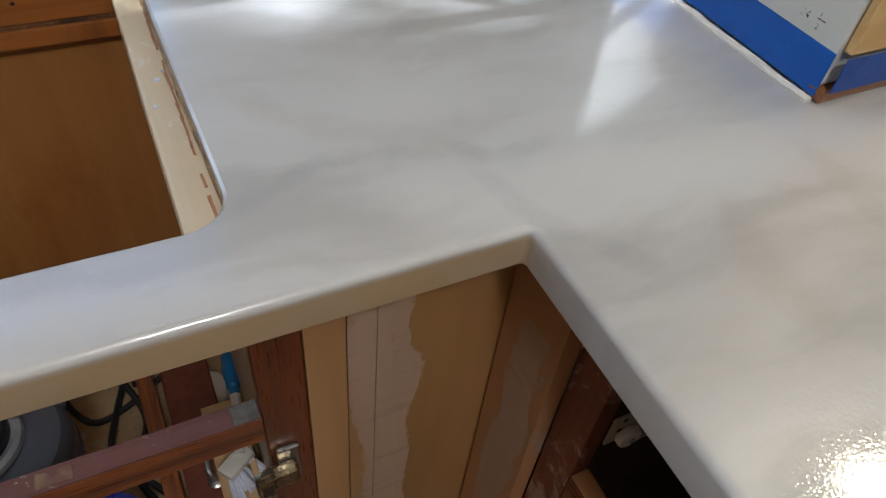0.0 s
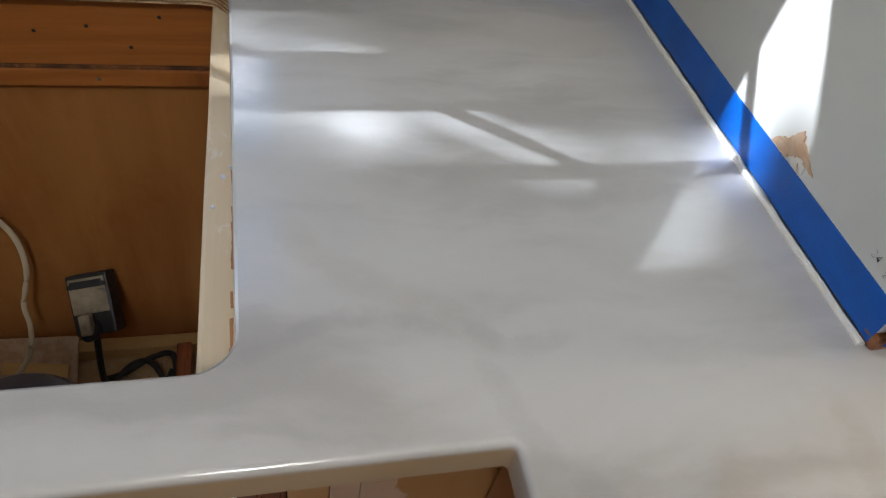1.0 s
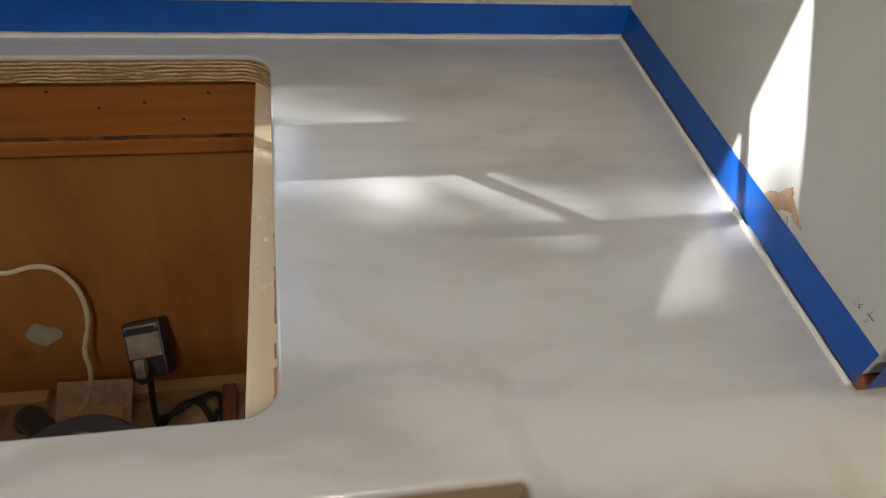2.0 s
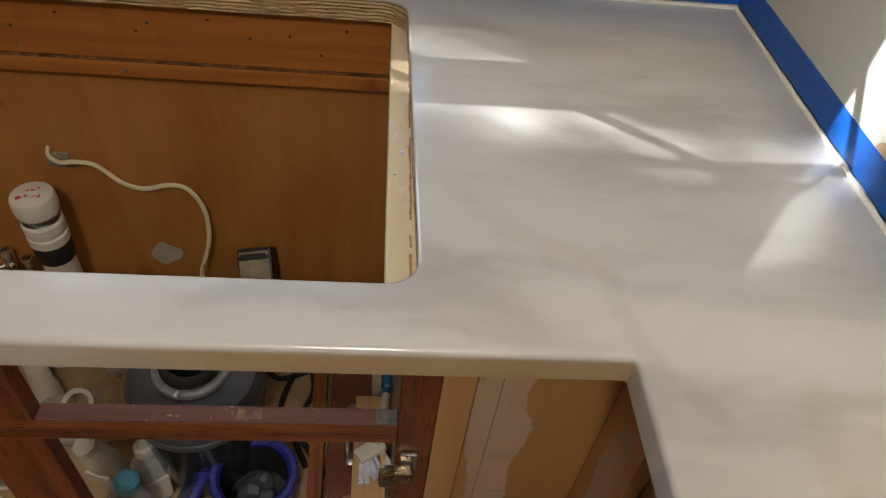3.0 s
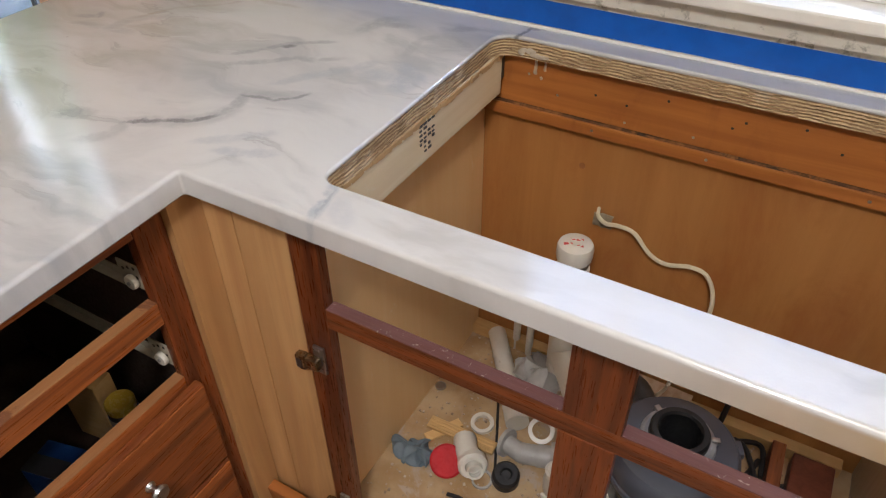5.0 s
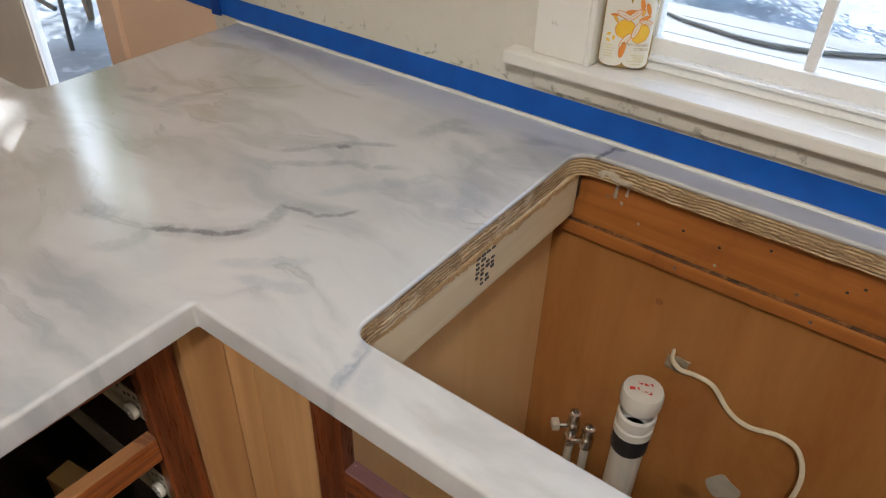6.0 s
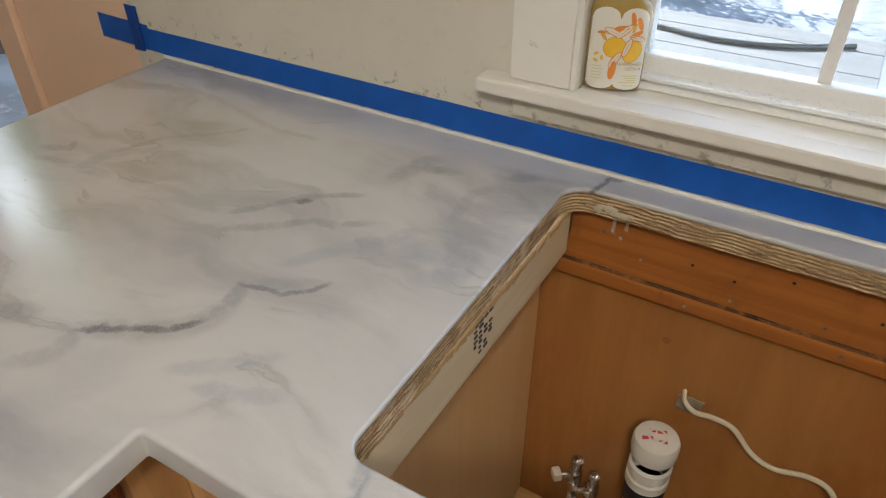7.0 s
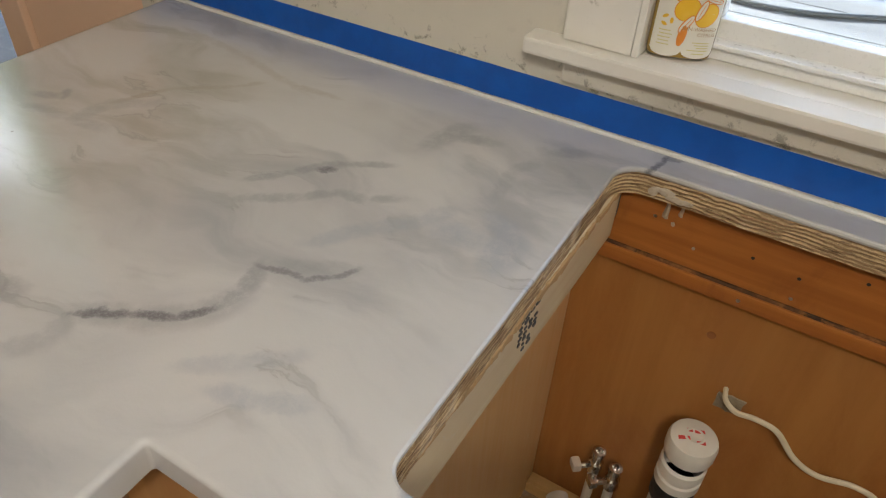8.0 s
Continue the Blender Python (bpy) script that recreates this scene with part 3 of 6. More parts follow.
# the short wall that ends on the worktop
solid("wall_stub", WALL_CLEAN, 0.306, 0.430, 0.050, 0.640, 0.925, 2.70, "grey-white painted wall end with a torn patch", "wall", 0.002)
solid("stub_base_wall", WALL_CLEAN, 0.322, 0.415, 0.060, 0.640, 0.0, 0.872, "plain wall below the worktop", "wall")
stub_strip = thing("base_strip", (0.36, 0.05, TOP), "broken brown wooden strip under the wall end", "trim", kind="structure")
part("strip", wobble(box(0.305, 0.436, 0.043, 0.060, TOP + 0.001, TOP + 0.015, 0.003, cuts=3), 0.0012, 60), BASEWOOD, stub_strip)
stud = thing("wall_end_stud", (0.37, 0.048, 0.955), "bare wooden stud face on the wall end", "trim", kind="structure")
part("stud", box(0.310, 0.430, 0.040, 0.049, 0.958, 2.2, 0.002), SHIM, stud)


def tear_patch():
    """Torn paper on the short wall: a ragged brown flap with bare gypsum beside it."""
    flap = thing("wall_tear", (0.305, 0.21, 0.96), "torn brown drywall paper with bare white gypsum", "wall damage")
    rng = random.Random(5)
    paper = ((0.247, 0.957), (0.241, 0.966), (0.231, 0.972), (0.226, 0.982), (0.220, 0.989), (0.214, 0.981), (0.204, 0.977), (0.196, 0.973), (0.185, 0.966), (0.194, 0.967), (0.203, 0.969), (0.212, 0.967), (0.219, 0.961), (0.225, 0.9555))
    gypsum = ((0.2195, 0.9605), (0.2125, 0.9665), (0.2035, 0.9685), (0.197, 0.964), (0.198, 0.9570), (0.212, 0.9555))
    crumb = ((0.2075, 0.9630), (0.2040, 0.9610), (0.2000, 0.9570), (0.2030, 0.9575))
    for name, material, shape, depth in (("torn_paper", TORN, paper, 0.0016), ("bare_gypsum", GYPSUM, gypsum, 0.0008), ("torn_paper", TORN, crumb, 0.0018)):
        rim = []
        for k, (y, z) in enumerate(shape):
            y2, z2 = shape[(k + 1) % len(shape)]
            rim += [(y, z)] + [(y + (y2 - y) * t + rng.uniform(-0.0012, 0.0012), z + (z2 - z) * t + rng.uniform(-0.0012, 0.0012)) for t in (0.25, 0.5, 0.75)]
        b = bmesh.new()
        front = [b.verts.new((0.306 - depth + rng.uniform(-0.0003, 0.0003), y, z)) for y, z in rim]
        back = [b.verts.new((0.3065, y, z)) for y, z in rim]
        for triangle in tessellate_polygon([[v.co for v in front]]):
            b.faces.new([front[k] for k in triangle])
        for k in range(len(rim)):
            b.faces.new((front[k], front[(k + 1) % len(rim)], back[(k + 1) % len(rim)], back[k]))
        part(name, b, material, flap)


tear_patch()


# ---- worktop ----
def offset_loop(loop, d):
    """The closed loop moved by d to its left."""
    out = []
    for k, p in enumerate(loop):
        a, b = (p - loop[k - 1]).normalized(), (loop[(k + 1) % len(loop)] - p).normalized()
        na, nb = Vector((-a.y, a.x)), Vector((-b.y, b.x))
        out.append(p + (na + nb) / max(0.35, 1 + na.dot(nb)) * d)
    return out


def rounded(corners, radius, steps=6):
    """A closed loop with rounded corners."""
    out = []
    for k, p in enumerate(corners):
        p = Vector(p)
        r = radius[k] if isinstance(radius, (list, tuple)) else radius
        if r <= 0:
            out.append(p)
            continue
        a, b = (Vector(corners[k - 1]) - p).normalized(), (Vector(corners[(k + 1) % len(corners)]) - p).normalized()
        centre = p + (a + b) * r
        start = p + a * r - centre
        end = p + b * r - centre
        turn = start.angle_signed(end)
        for j in range(steps + 1):
            out.append(centre + Matrix.Rotation(-turn * j / steps, 2) @ start)
    return out


OUTER = [(0.0, 0.0), (0.004, -1.25), (1.10, -1.25), (1.10, 0.655), (-1.826, 0.655), (-1.802, 0.178), (-2.30, 0.178), (-2.30, -1.25), (-1.090, -1.25), (-1.135, 0.004)]
OUTER_R = [0.004, 0.02, 0.02, 0, 0.004, 0.03, 0.02, 0.02, 0.02, 0.004]
HOLE = [(-0.969, 0.076), (-0.978, 0.589), (-0.188, 0.591), (-0.178, 0.074)]
HOLE_R = [0.022, 0.034, 0.034, 0.030]


def worktop():
    top = thing("worktop", (-0.5, 0.3, 0.874), "glossy white epoxy marble worktop with grey veins and a sink cut-out", "worktop")
    outer = rounded(OUTER[::-1], OUTER_R[::-1])
    if sum(a.x * b.y - b.x * a.y for a, b in zip(outer, outer[1:] + outer[:1])) < 0:
        outer.reverse()
    hole = rounded(HOLE, HOLE_R, 8)
    if sum(a.x * b.y - b.x * a.y for a, b in zip(hole, hole[1:] + hole[:1])) > 0:
        hole.reverse()
    b = bmesh.new()

    def skin(loop, profile):
        rows = [[b.verts.new((p.x, p.y, z)) for p in offset_loop(loop, d)] for d, z in profile]
        for low, high in zip(rows, rows[1:]):
            for k in range(len(loop)):
                b.faces.new((low[k], low[(k + 1) % len(loop)], high[(k + 1) % len(loop)], high[k]))
        edges = [b.edges.get((rows[-1][k], rows[-1][(k + 1) % len(loop)])) for k in range(len(loop))]
        return rows, edges

    R = 0.006
    rim = [(0.003, 0.8735), (0.0, 0.877), (0.0, TOP - R)] + [(R - R * math.cos(a), TOP - R + R * math.sin(a)) for a in (math.pi / 2 * k / 6 for k in range(1, 7))]
    rows_o, edges_o = skin(outer, rim)
    rows_h, edges_h = skin(hole, [(0.001, TOP - 0.007), (0.0, TOP - 0.004), (0.0008, TOP - 0.0015), (0.003, TOP)])
    # the level top, cut into plain triangles
    loops = [[v.co.copy() for v in rows_o[-1]], [v.co.copy() for v in rows_h[-1]]]
    tops = [*rows_o[-1], *rows_h[-1]]
    for triangle in tessellate_polygon(loops):
        b.faces.new([tops[k] for k in triangle])
    slabs = part("resin_surface", b, MARBLE, top, smooth=True)
    level = [all(slabs.data.vertices[v].co.z > TOP - 1e-5 for v in p.vertices) for p in slabs.data.polygons]
    slabs.data.polygons.foreach_set("use_smooth", [not flat for flat in level])
    # plywood core, bare round the cut-out
    b = bmesh.new()
    ring = offset_loop(hole, 0.0012)
    fine = []
    for k, p in enumerate(ring):
        q = ring[(k + 1) % len(ring)]
        count = max(1, int((q - p).length / 0.012))
        fine += [p.lerp(q, j / count) for j in range(count)]
    levels = [TOP - 0.0065 - 0.0305 * k / 12 for k in range(13)]
    rows = []
    rng = random.Random(3)
    for level, z in enumerate(levels):
        out = 0.0012 if level % 2 else 0.0
        row = []
        for k, p in enumerate(fine):
            n = noise.noise(Vector((p.x * 30, p.y * 30, z * 300))) * 0.0014
            a = (fine[(k + 1) % len(fine)] - fine[k - 1]).normalized()
            row.append(b.verts.new((p.x - a.y * (out + n), p.y + a.x * (out + n), z)))
        rows.append(row)
    back = [b.verts.new((p.x, p.y, levels[-1])) for p in offset_loop(fine, 0.05)]
    rows.append(back)
    for low, high in zip(rows, rows[1:]):
        for k in range(len(fine)):
            b.faces.new((low[k], low[(k + 1) % len(fine)], high[(k + 1) % len(fine)], high[k]))
    part("plywood_core", b, PLY, top, "rough sawn layered plywood edge with resin drips")
    b = bmesh.new()
    loops = []
    for loop in (offset_loop(outer, 0.004), offset_loop(hole, 0.04)):
        vs = [b.verts.new((p.x, p.y, 0.8745)) for p in loop]
        loops += [b.edges.new((vs[k], vs[(k + 1) % len(vs)])) for k in range(len(vs))]
    bmesh.ops.triangle_fill(b, use_beauty=True, use_dissolve=True, edges=loops)
    part("underside", b, SIDE, top)
    return top


worktop()


# ---- masking tape and caulk ----
def tape_strip(name, a, b, z0, z1, out, label, material=TAPE, seed=0):
    """A strip of tape on a wall from a to b, 0.6 mm proud, with slightly wavy edges."""
    t = thing(name, (*a, z0), label, "masking tape", "tape along the worktop")
    a, b, out = Vector((*a, 0)), Vector((*b, 0)), Vector((*out, 0))
    m = bmesh.new()
    count = max(2, int((b - a).length / 0.02))
    rows = []
    for k in range(count + 1):
        p = a.lerp(b, k / count)
        w = noise.noise(Vector((k * 0.35, seed, 0)))
        ripple = out * (0.0012 + 0.0006 * noise.noise(Vector((k * 0.8, seed + 5, 0))))
        rows.append([m.verts.new(p + Vector((0, 0, z0 + 0.0012 * w)) + ripple), m.verts.new(p + Vector((0, 0, z1 + 0.0012 * noise.noise(Vector((k * 0.3, seed + 9, 0))))) + ripple),
                     m.verts.new(p + Vector((0, 0, z1))), m.verts.new(p + Vector((0, 0, z0)))])
    for p, q in zip(rows, rows[1:]):
        for j in range(4):
            m.faces.new((p[j], p[(j + 1) % 4], q[(j + 1) % 4], q[j]))
    m.faces.new(rows[0])
    m.faces.new(rows[-1])
    return part("strip", m, material, t)


tape_strip("masking_tape", (-1.905, 0.640), (0.3055, 0.640), 0.9155, 0.9585, (0, -1), "blue masking tape along the sink wall")
tape_strip("masking_tape", (0.306, 0.640), (0.306, 0.0495), 0.9155, 0.9550, (-1, 0), "blue masking tape along the short wall", seed=3)
tape_strip("masking_tape", (0.3055, 0.0385), (0.430, 0.0385), 0.9255, 0.9565, (0, -1), "blue masking tape folded over the wall end", TAPE_DARK, 6)
tape_strip("masking_tape", (-2.010, 0.6455), (-1.86, 0.6395), 0.9180, 0.9650, (0, -1), "torn blue tape end on the peach wall", seed=8)
corner_tape = thing("masking_tape", (-1.895, 0.638, 0.89), "short upright blue tape at the wall corner", "masking tape", "tape along the worktop")
part("strip", wobble(box(-1.908, -1.878, 0.6355, 0.6375, 0.912, 0.998, 0.0004, cuts=3), 0.0012, 40), TAPE_DARK, corner_tape)
caulk = thing("caulk_line", (-0.7, 0.638, TOP), "thin white caulk bead along the sink wall", "caulk", kind="structure")
part("bead", wobble(tube([(-1.826, 0.637, TOP + 0.001), (-0.7, 0.637, TOP + 0.001), (0.30, 0.637, TOP + 0.001)], 0.0032, 8, per=50), 0.0008, 60), CAULK, caulk, smooth=True)
caulk = thing("caulk_line", (0.304, 0.35, TOP), "thin white caulk bead along the short wall", "caulk", kind="structure")
part("bead", wobble(tube([(0.302, 0.637, TOP + 0.001), (0.302, 0.35, TOP + 0.001), (0.302, 0.050, TOP + 0.001)], 0.0036, 8, per=40), 0.001, 60), CAULK, caulk, smooth=True)


# ---- window over the sink ----
GX0, GX1, GY = -0.930, -0.143, 0.700
window = thing("window_1", (-0.54, 0.70, 1.0), "white vinyl window with grid bars over the sink", "window", kind="structure")
frame_parts = (("sill_frame", WX0, WX1, 0.676, 0.735, 1.0238, 1.040), ("sash_rail", -0.965, -0.108, 0.688, 0.712, 1.040, 1.068),
               ("head_frame", WX0, WX1, 0.680, 0.735, 1.700, 1.725), ("sash_rail", -0.965, -0.108, 0.694, 0.706, 1.664, 1.700),
               ("meeting_rail", -0.965, -0.108, 0.690, 0.712, 1.268, 1.374),
               ("jamb_frame", WX0, -0.965, 0.668, 0.735, 1.013, 1.725), ("jamb_frame", -0.108, WX1, 0.668, 0.735, 1.013, 1.725),
               ("sash_stile", -0.965, GX0, 0.688, 0.712, 1.068, 1.664), ("sash_stile", GX1, -0.108, 0.688, 0.712, 1.068, 1.664))
for name, *size in frame_parts:
    part(name, box(*size, 0.003), VINYL, window)
part("sill_lip", box(-0.962, -0.110, 0.668, 0.690, 1.040, 1.046, 0.002), VINYL, window)
for x in (-0.722, -0.520, -0.310):
    part("muntin", box(x - 0.008, x + 0.008, 0.695, 0.705, 1.068, 1.268, 0.002), VINYL, window)
for x in (-0.700, -0.445, -0.186):
    part("muntin", box(x - 0.008, x + 0.008, 0.695, 0.705, 1.374, 1.664, 0.002), VINYL, window)
part("muntin", box(GX0, GX1, 0.695, 0.705, 1.495, 1.511, 0.002), VINYL, window)
for z0, z1 in ((1.068, 1.268), (1.374, 1.664)):
    pane = part("pane", box(GX0 + 0.001, GX1 - 0.001, 0.7065, 0.7085, z0, z1, 0), GLASS, window, "clear window glass")
    pane.visible_shadow = False
scr = bmesh.new()
scr.faces.new([scr.verts.new(p) for p in ((-0.96, 0.728, 1.04), (-0.11, 0.728, 1.04), (-0.11, 0.728, 1.30), (-0.96, 0.728, 1.30))])
part("insect_screen", scr, SCREEN, window, "fine grey insect screen")

stool = thing("window_sill", (-0.54, 0.62, 0.99), "white painted window stool with dirty worn edges", "window sill", kind="structure")
sill_board = bmesh.new()
box(-1.137, 0.045, 0.603, 0.640, 1.003, 1.024, 0.004, bm=sill_board)
box(WX0 + 0.001, WX1 - 0.001, 0.6395, 0.690, 1.003, 1.0235, 0.002, bm=sill_board)
part("stool_board", sill_board, TRIM, stool)
part("apron", box(-1.09, 0.01, 0.626, 0.640, 0.970, 1.003, 0.003), WALL, stool)
for x0, x1 in ((-1.094, -1.008), (-0.078, 0.006)):
    casing = thing("window_casing", (x0, 0.63, 1.016), "white painted flat window casing with stains", "trim", kind="structure")
    part("board", box(x0, x1, 0.622, 0.640, 1.0245, 1.78, 0.003), TRIM, casing)
head = thing("window_casing", (-0.54, 0.63, 1.73), "white painted flat window head casing", "trim", kind="structure")
part("board", box(-1.001, -0.079, 0.622, 0.640, 1.73, 1.82, 0.003), TRIM, head)
for x0, x1 in ((WX0 - 0.0065, WX0 + 0.001), (WX1 - 0.001, WX1 + 0.0065)):
    part("jamb_lining", box(x0, x1, 0.6225, 0.668, 1.0245, 1.729, 0.001), TRIM, window)


# ---- soap bottle ----
def soap_bottle(x, y, z):
    t = thing("soap_bottle", (x, y, z), "amber hand soap bottle with a cream lemon label on the sill", "soap bottle")
    b = bmesh.new()
    rows = []
    for w, d, h in ((0.030, 0.018, 0.0), (0.036, 0.024, 0.004), (0.0375, 0.025, 0.012), (0.0375, 0.025, 0.101), (0.035, 0.024, 0.110), (0.022, 0.020, 0.121), (0.017, 0.017, 0.126), (0.0165, 0.0165, 0.134)):
        rows.append([b.verts.new((w * math.copysign(abs(math.cos(a)) ** 0.62, math.cos(a)), d * math.copysign(abs(math.sin(a)) ** 0.62, math.sin(a)), h)) for a in (2 * math.pi * k / 32 for k in range(32))])
    for low, high in zip(rows, rows[1:]):
        for k in range(32):
            b.faces.new((low[k], low[(k + 1) % 32], high[(k + 1) % 32], high[k]))
    b.faces.new(rows[0][::-1])
    b.faces.new(rows[-1])
    m = pose(x, y, z, 0, 0, 20)
    b.transform(m)
    body = part("bottle_body", b, SOAP, t, smooth=True)
    cap = lathe([(0.0, 0.128), (0.021, 0.128), (0.022, 0.131), (0.022, 0.153), (0.019, 0.158), (0.008, 0.160), (0.008, 0.180), (0.0, 0.180)], segments=28)
    cap.transform(m)
    part("cap", cap, SOAPCAP, t, smooth=True)
    spout = box(-0.008, 0.008, -0.045, 0.012, 0.178, 0.190, 0.004)
    spout.transform(m)
    part("pump_head", spout, SOAPCAP, t)
    # label: two rounded lobes wrapped on the front, a little proud of the bottle
    def front(u):
        return -0.025 * max(0.0, 1 - abs(u / 0.0378) ** 3.2) ** (1 / 3.2)

    lab = bmesh.new()
    columns = []
    for k in range(33):
        u = -0.0345 + 0.069 * k / 32
        v = min(1.0, abs(abs(u) - 0.01725) / 0.01725)
        dip = 1 - math.sqrt(max(0.0, 1 - v * v))
        low, high = 0.005 + 0.007 * dip, 0.109 - 0.014 * dip
        columns.append([lab.verts.new((u, front(u) - 0.0007, low + (high - low) * j / 6)) for j in range(7)])
    for one, two in zip(columns, columns[1:]):
        for j in range(6):
            lab.faces.new((one[j], two[j], two[j + 1], one[j + 1]))
    lab.transform(m)
    label = part("label", lab, PAPER, t, "cream paper label with lemons", smooth=True)

    def print_on(name, bm, material, lift):
        """Wrap a flat print onto the label."""
        for v in bm.verts:
            v.co.y = front(v.co.x) - 0.0007 - lift + min(0.0, v.co.y)
        bm.transform(m)
        part(name, bm, material, label)

    def disc(name, material, cx, cz, r, squash=1.0, spin=0.0, lift=0.0003, count=20):
        d = bmesh.new()
        mid = d.verts.new((cx, 0, cz))
        ring = [d.verts.new((cx + r * math.cos(a) * math.cos(spin) - r * squash * math.sin(a) * math.sin(spin), 0, cz + r * math.cos(a) * math.sin(spin) + r * squash * math.sin(a) * math.cos(spin))) for a in (2 * math.pi * k / count for k in range(count))]
        for k in range(count):
            d.faces.new((mid, ring[k], ring[(k + 1) % count]))
        print_on(name, d, material, lift)

    for cx, cz, size, squash, spin in ((-0.0035, 0.060, 0.0135, 0.92, 0.5), (0.0185, 0.055, 0.0135, 0.80, 1.1)):
        disc("lemon_outline", ORANGE, cx, cz, size + 0.0008, squash, spin, 0.0003)
        disc("lemon_print", LEMON, cx, cz, size, squash, spin, 0.0006)
    leaves = ((-0.007, 0.079, 0.0115, 2.75, PAPER), (0.006, 0.080, 0.012, 0.75, PAPER), (0.012, 0.060, 0.012, 1.25, PAPER), (0.023, 0.072, 0.0095, 2.9, PAPER), (-0.001, 0.044, 0.012, 1.0, PAPER),
              (-0.003, 0.031, 0.0125, 1.45, ORANGE), (0.003, 0.084, 0.009, 0.1, ORANGE), (0.021, 0.077, 0.008, 0.5, ORANGE), (0.024, 0.090, 0.008, 1.9, ORANGE), (0.015, 0.096, 0.008, 1.8, ORANGE), (-0.021, 0.078, 0.005, 0.1, ORANGE), (-0.018, 0.073, 0.0055, 2.2, LEMON), (0.018, 0.085, 0.005, 1.3, LEMON))
    for cx, cz, size, spin, fill in leaves:
        disc("leaf_outline", ORANGE, cx, cz, size + 0.0006, 0.36, spin, 0.0008, 14)
        disc("leaf_print", fill, cx, cz, size - 0.0004, 0.28, spin, 0.0011, 14)
        if fill is PAPER:
            disc("leaf_vein", ORANGE, cx, cz, size * 0.8, 0.04, spin, 0.0014, 8)
    for cx, cz, size, spin in ((0.012, 0.088, 0.014, 0.75), (-0.012, 0.0765, 0.010, -0.15)):
        disc("twig_print", ORANGE, cx, cz, size, 0.05, spin, 0.0007, 10)
    for k in range(3):
        disc("mark_print", LEMON, -0.0225 + 0.005 * math.cos(k * 2.1), 0.046 + 0.005 * math.sin(k * 2.1), 0.0036, 0.55, k * 2.1 + 1.6, 0.0003, 10)
    for text, size, cz in (("SUN-WASHED", 0.0058, 0.0375), ("CITRUS", 0.0058, 0.0315)):
        curve = bpy.data.curves.new("label_words", "FONT")
        curve.body, curve.size, curve.align_x = text, size, "RIGHT"
        holder = bpy.data.objects.new("label_words", curve)
        mesh = bpy.data.meshes.new_from_object(holder)
        bpy.data.objects.remove(holder)
        w = bmesh.new()
        w.from_mesh(mesh)
        w.transform(pose(0.0325, 0, cz, 90, 0, 0))
        print_on("label_words", w, OLIVEDARK, 0.0015)
    for x0, x1, cz in ((0.010, 0.029, 0.0230), (0.013, 0.029, 0.0200), (0.016, 0.029, 0.0170), (0.006, 0.029, 0.0140), (0.012, 0.026, 0.010), (-0.029, -0.016, 0.034), (-0.028, -0.014, 0.030), (-0.029, -0.015, 0.026), (-0.028, -0.016, 0.022), (-0.029, -0.015, 0.018)):
        bar = bmesh.new()
        row = [(bar.verts.new((x0 + (x1 - x0) * k / 6, 0, cz)), bar.verts.new((x0 + (x1 - x0) * k / 6, 0, cz + 0.0012))) for k in range(7)]
        for (p, q), (p2, q2) in zip(row, row[1:]):
            bar.faces.new((p, p2, q2, q))
        print_on("print_bar", bar, OLIVEINK, 0.0004)
    return t


soap_bottle(-0.967, 0.668, 1.0245)


# ---- sink cabinet ----
FY0, FY1, FZ = 0.045, 0.064, 0.140
sink_base = thing("sink_cabinet", (-0.58, 0.35, 0.0), "open mahogany sink cabinet with its doors taken off", "cabinet")
part("side_panel", box(-1.040, -1.022, FY1, 0.634, 0.10, 0.8735, 0.001), SIDE, sink_base, "tan plywood side panel")
part("side_panel", box(-0.176, -0.160, FY1 + 0.0005, 0.634, 0.10, 0.8055, 0.001), SIDE_PALE, sink_base, "pale side panel")
part("back_panel", box(-1.0215, -0.1765, 0.628, 0.639, 0.10, 0.8735, 0.0005), PANEL, sink_base, "orange lacquered plywood back")
part("bottom_panel", box(-1.0215, -0.1765, FY1, 0.6275, 0.122, FZ, 0.0005, cuts=8, rough=0.0008), DUSTY, sink_base, "dusty stained cabinet bottom")
part("nailer", box(-1.0215, -0.1955, 0.6135, 0.6275, 0.774, 0.8735, 0.002), NAILER, sink_base, "orange nailing board full of nail holes")
part("ledge_strip", box(-1.0215, -0.1955, 0.6085, 0.6275, 0.7455, 0.769, 0.002), NAILER, sink_base, "thin orange ledge strip")
for x0, x1 in ((-1.013, -0.966), (-0.187, -0.149)):
    part("stile", box(x0, x1, FY0, FY1, 0.10, 0.8735, 0.002), RED_V, sink_base)
part("mullion", box(-0.620, -0.548, FY0 - 0.001, FY1, 0.7148, 0.8735, 0.002), RED_V, sink_base)
part("mullion", box(-0.622, -0.550, FY0 - 0.001, FY1, 0.1505, 0.6797, 0.002), RED_V, sink_base)
rail = part("rail", box(-0.9657, -0.1873, FY0, FY1, 0.680, 0.7145, 0.001), RED_X, sink_base, "mahogany rail running across the mullion")
for x0, x1 in ((-0.9655, -0.6205), (-0.5475, -0.1875)):
    part("raw_edge", box(x0, x1, FY0 + 0.0005, FY1 + 0.001, 0.7140, 0.7165, 0.0008, cuts=4, rough=0.0004), RAW_EDGE, rail, "bare worn purple-brown top edge")
part("putty_end", wobble(box(-0.2100, -0.1880, FY0 + 0.001, FY1 + 0.0005, 0.7150, 0.7178, 0.001, cuts=3), 0.0012, 90), PUTTY, rail, "grey dried putty on the rail end")
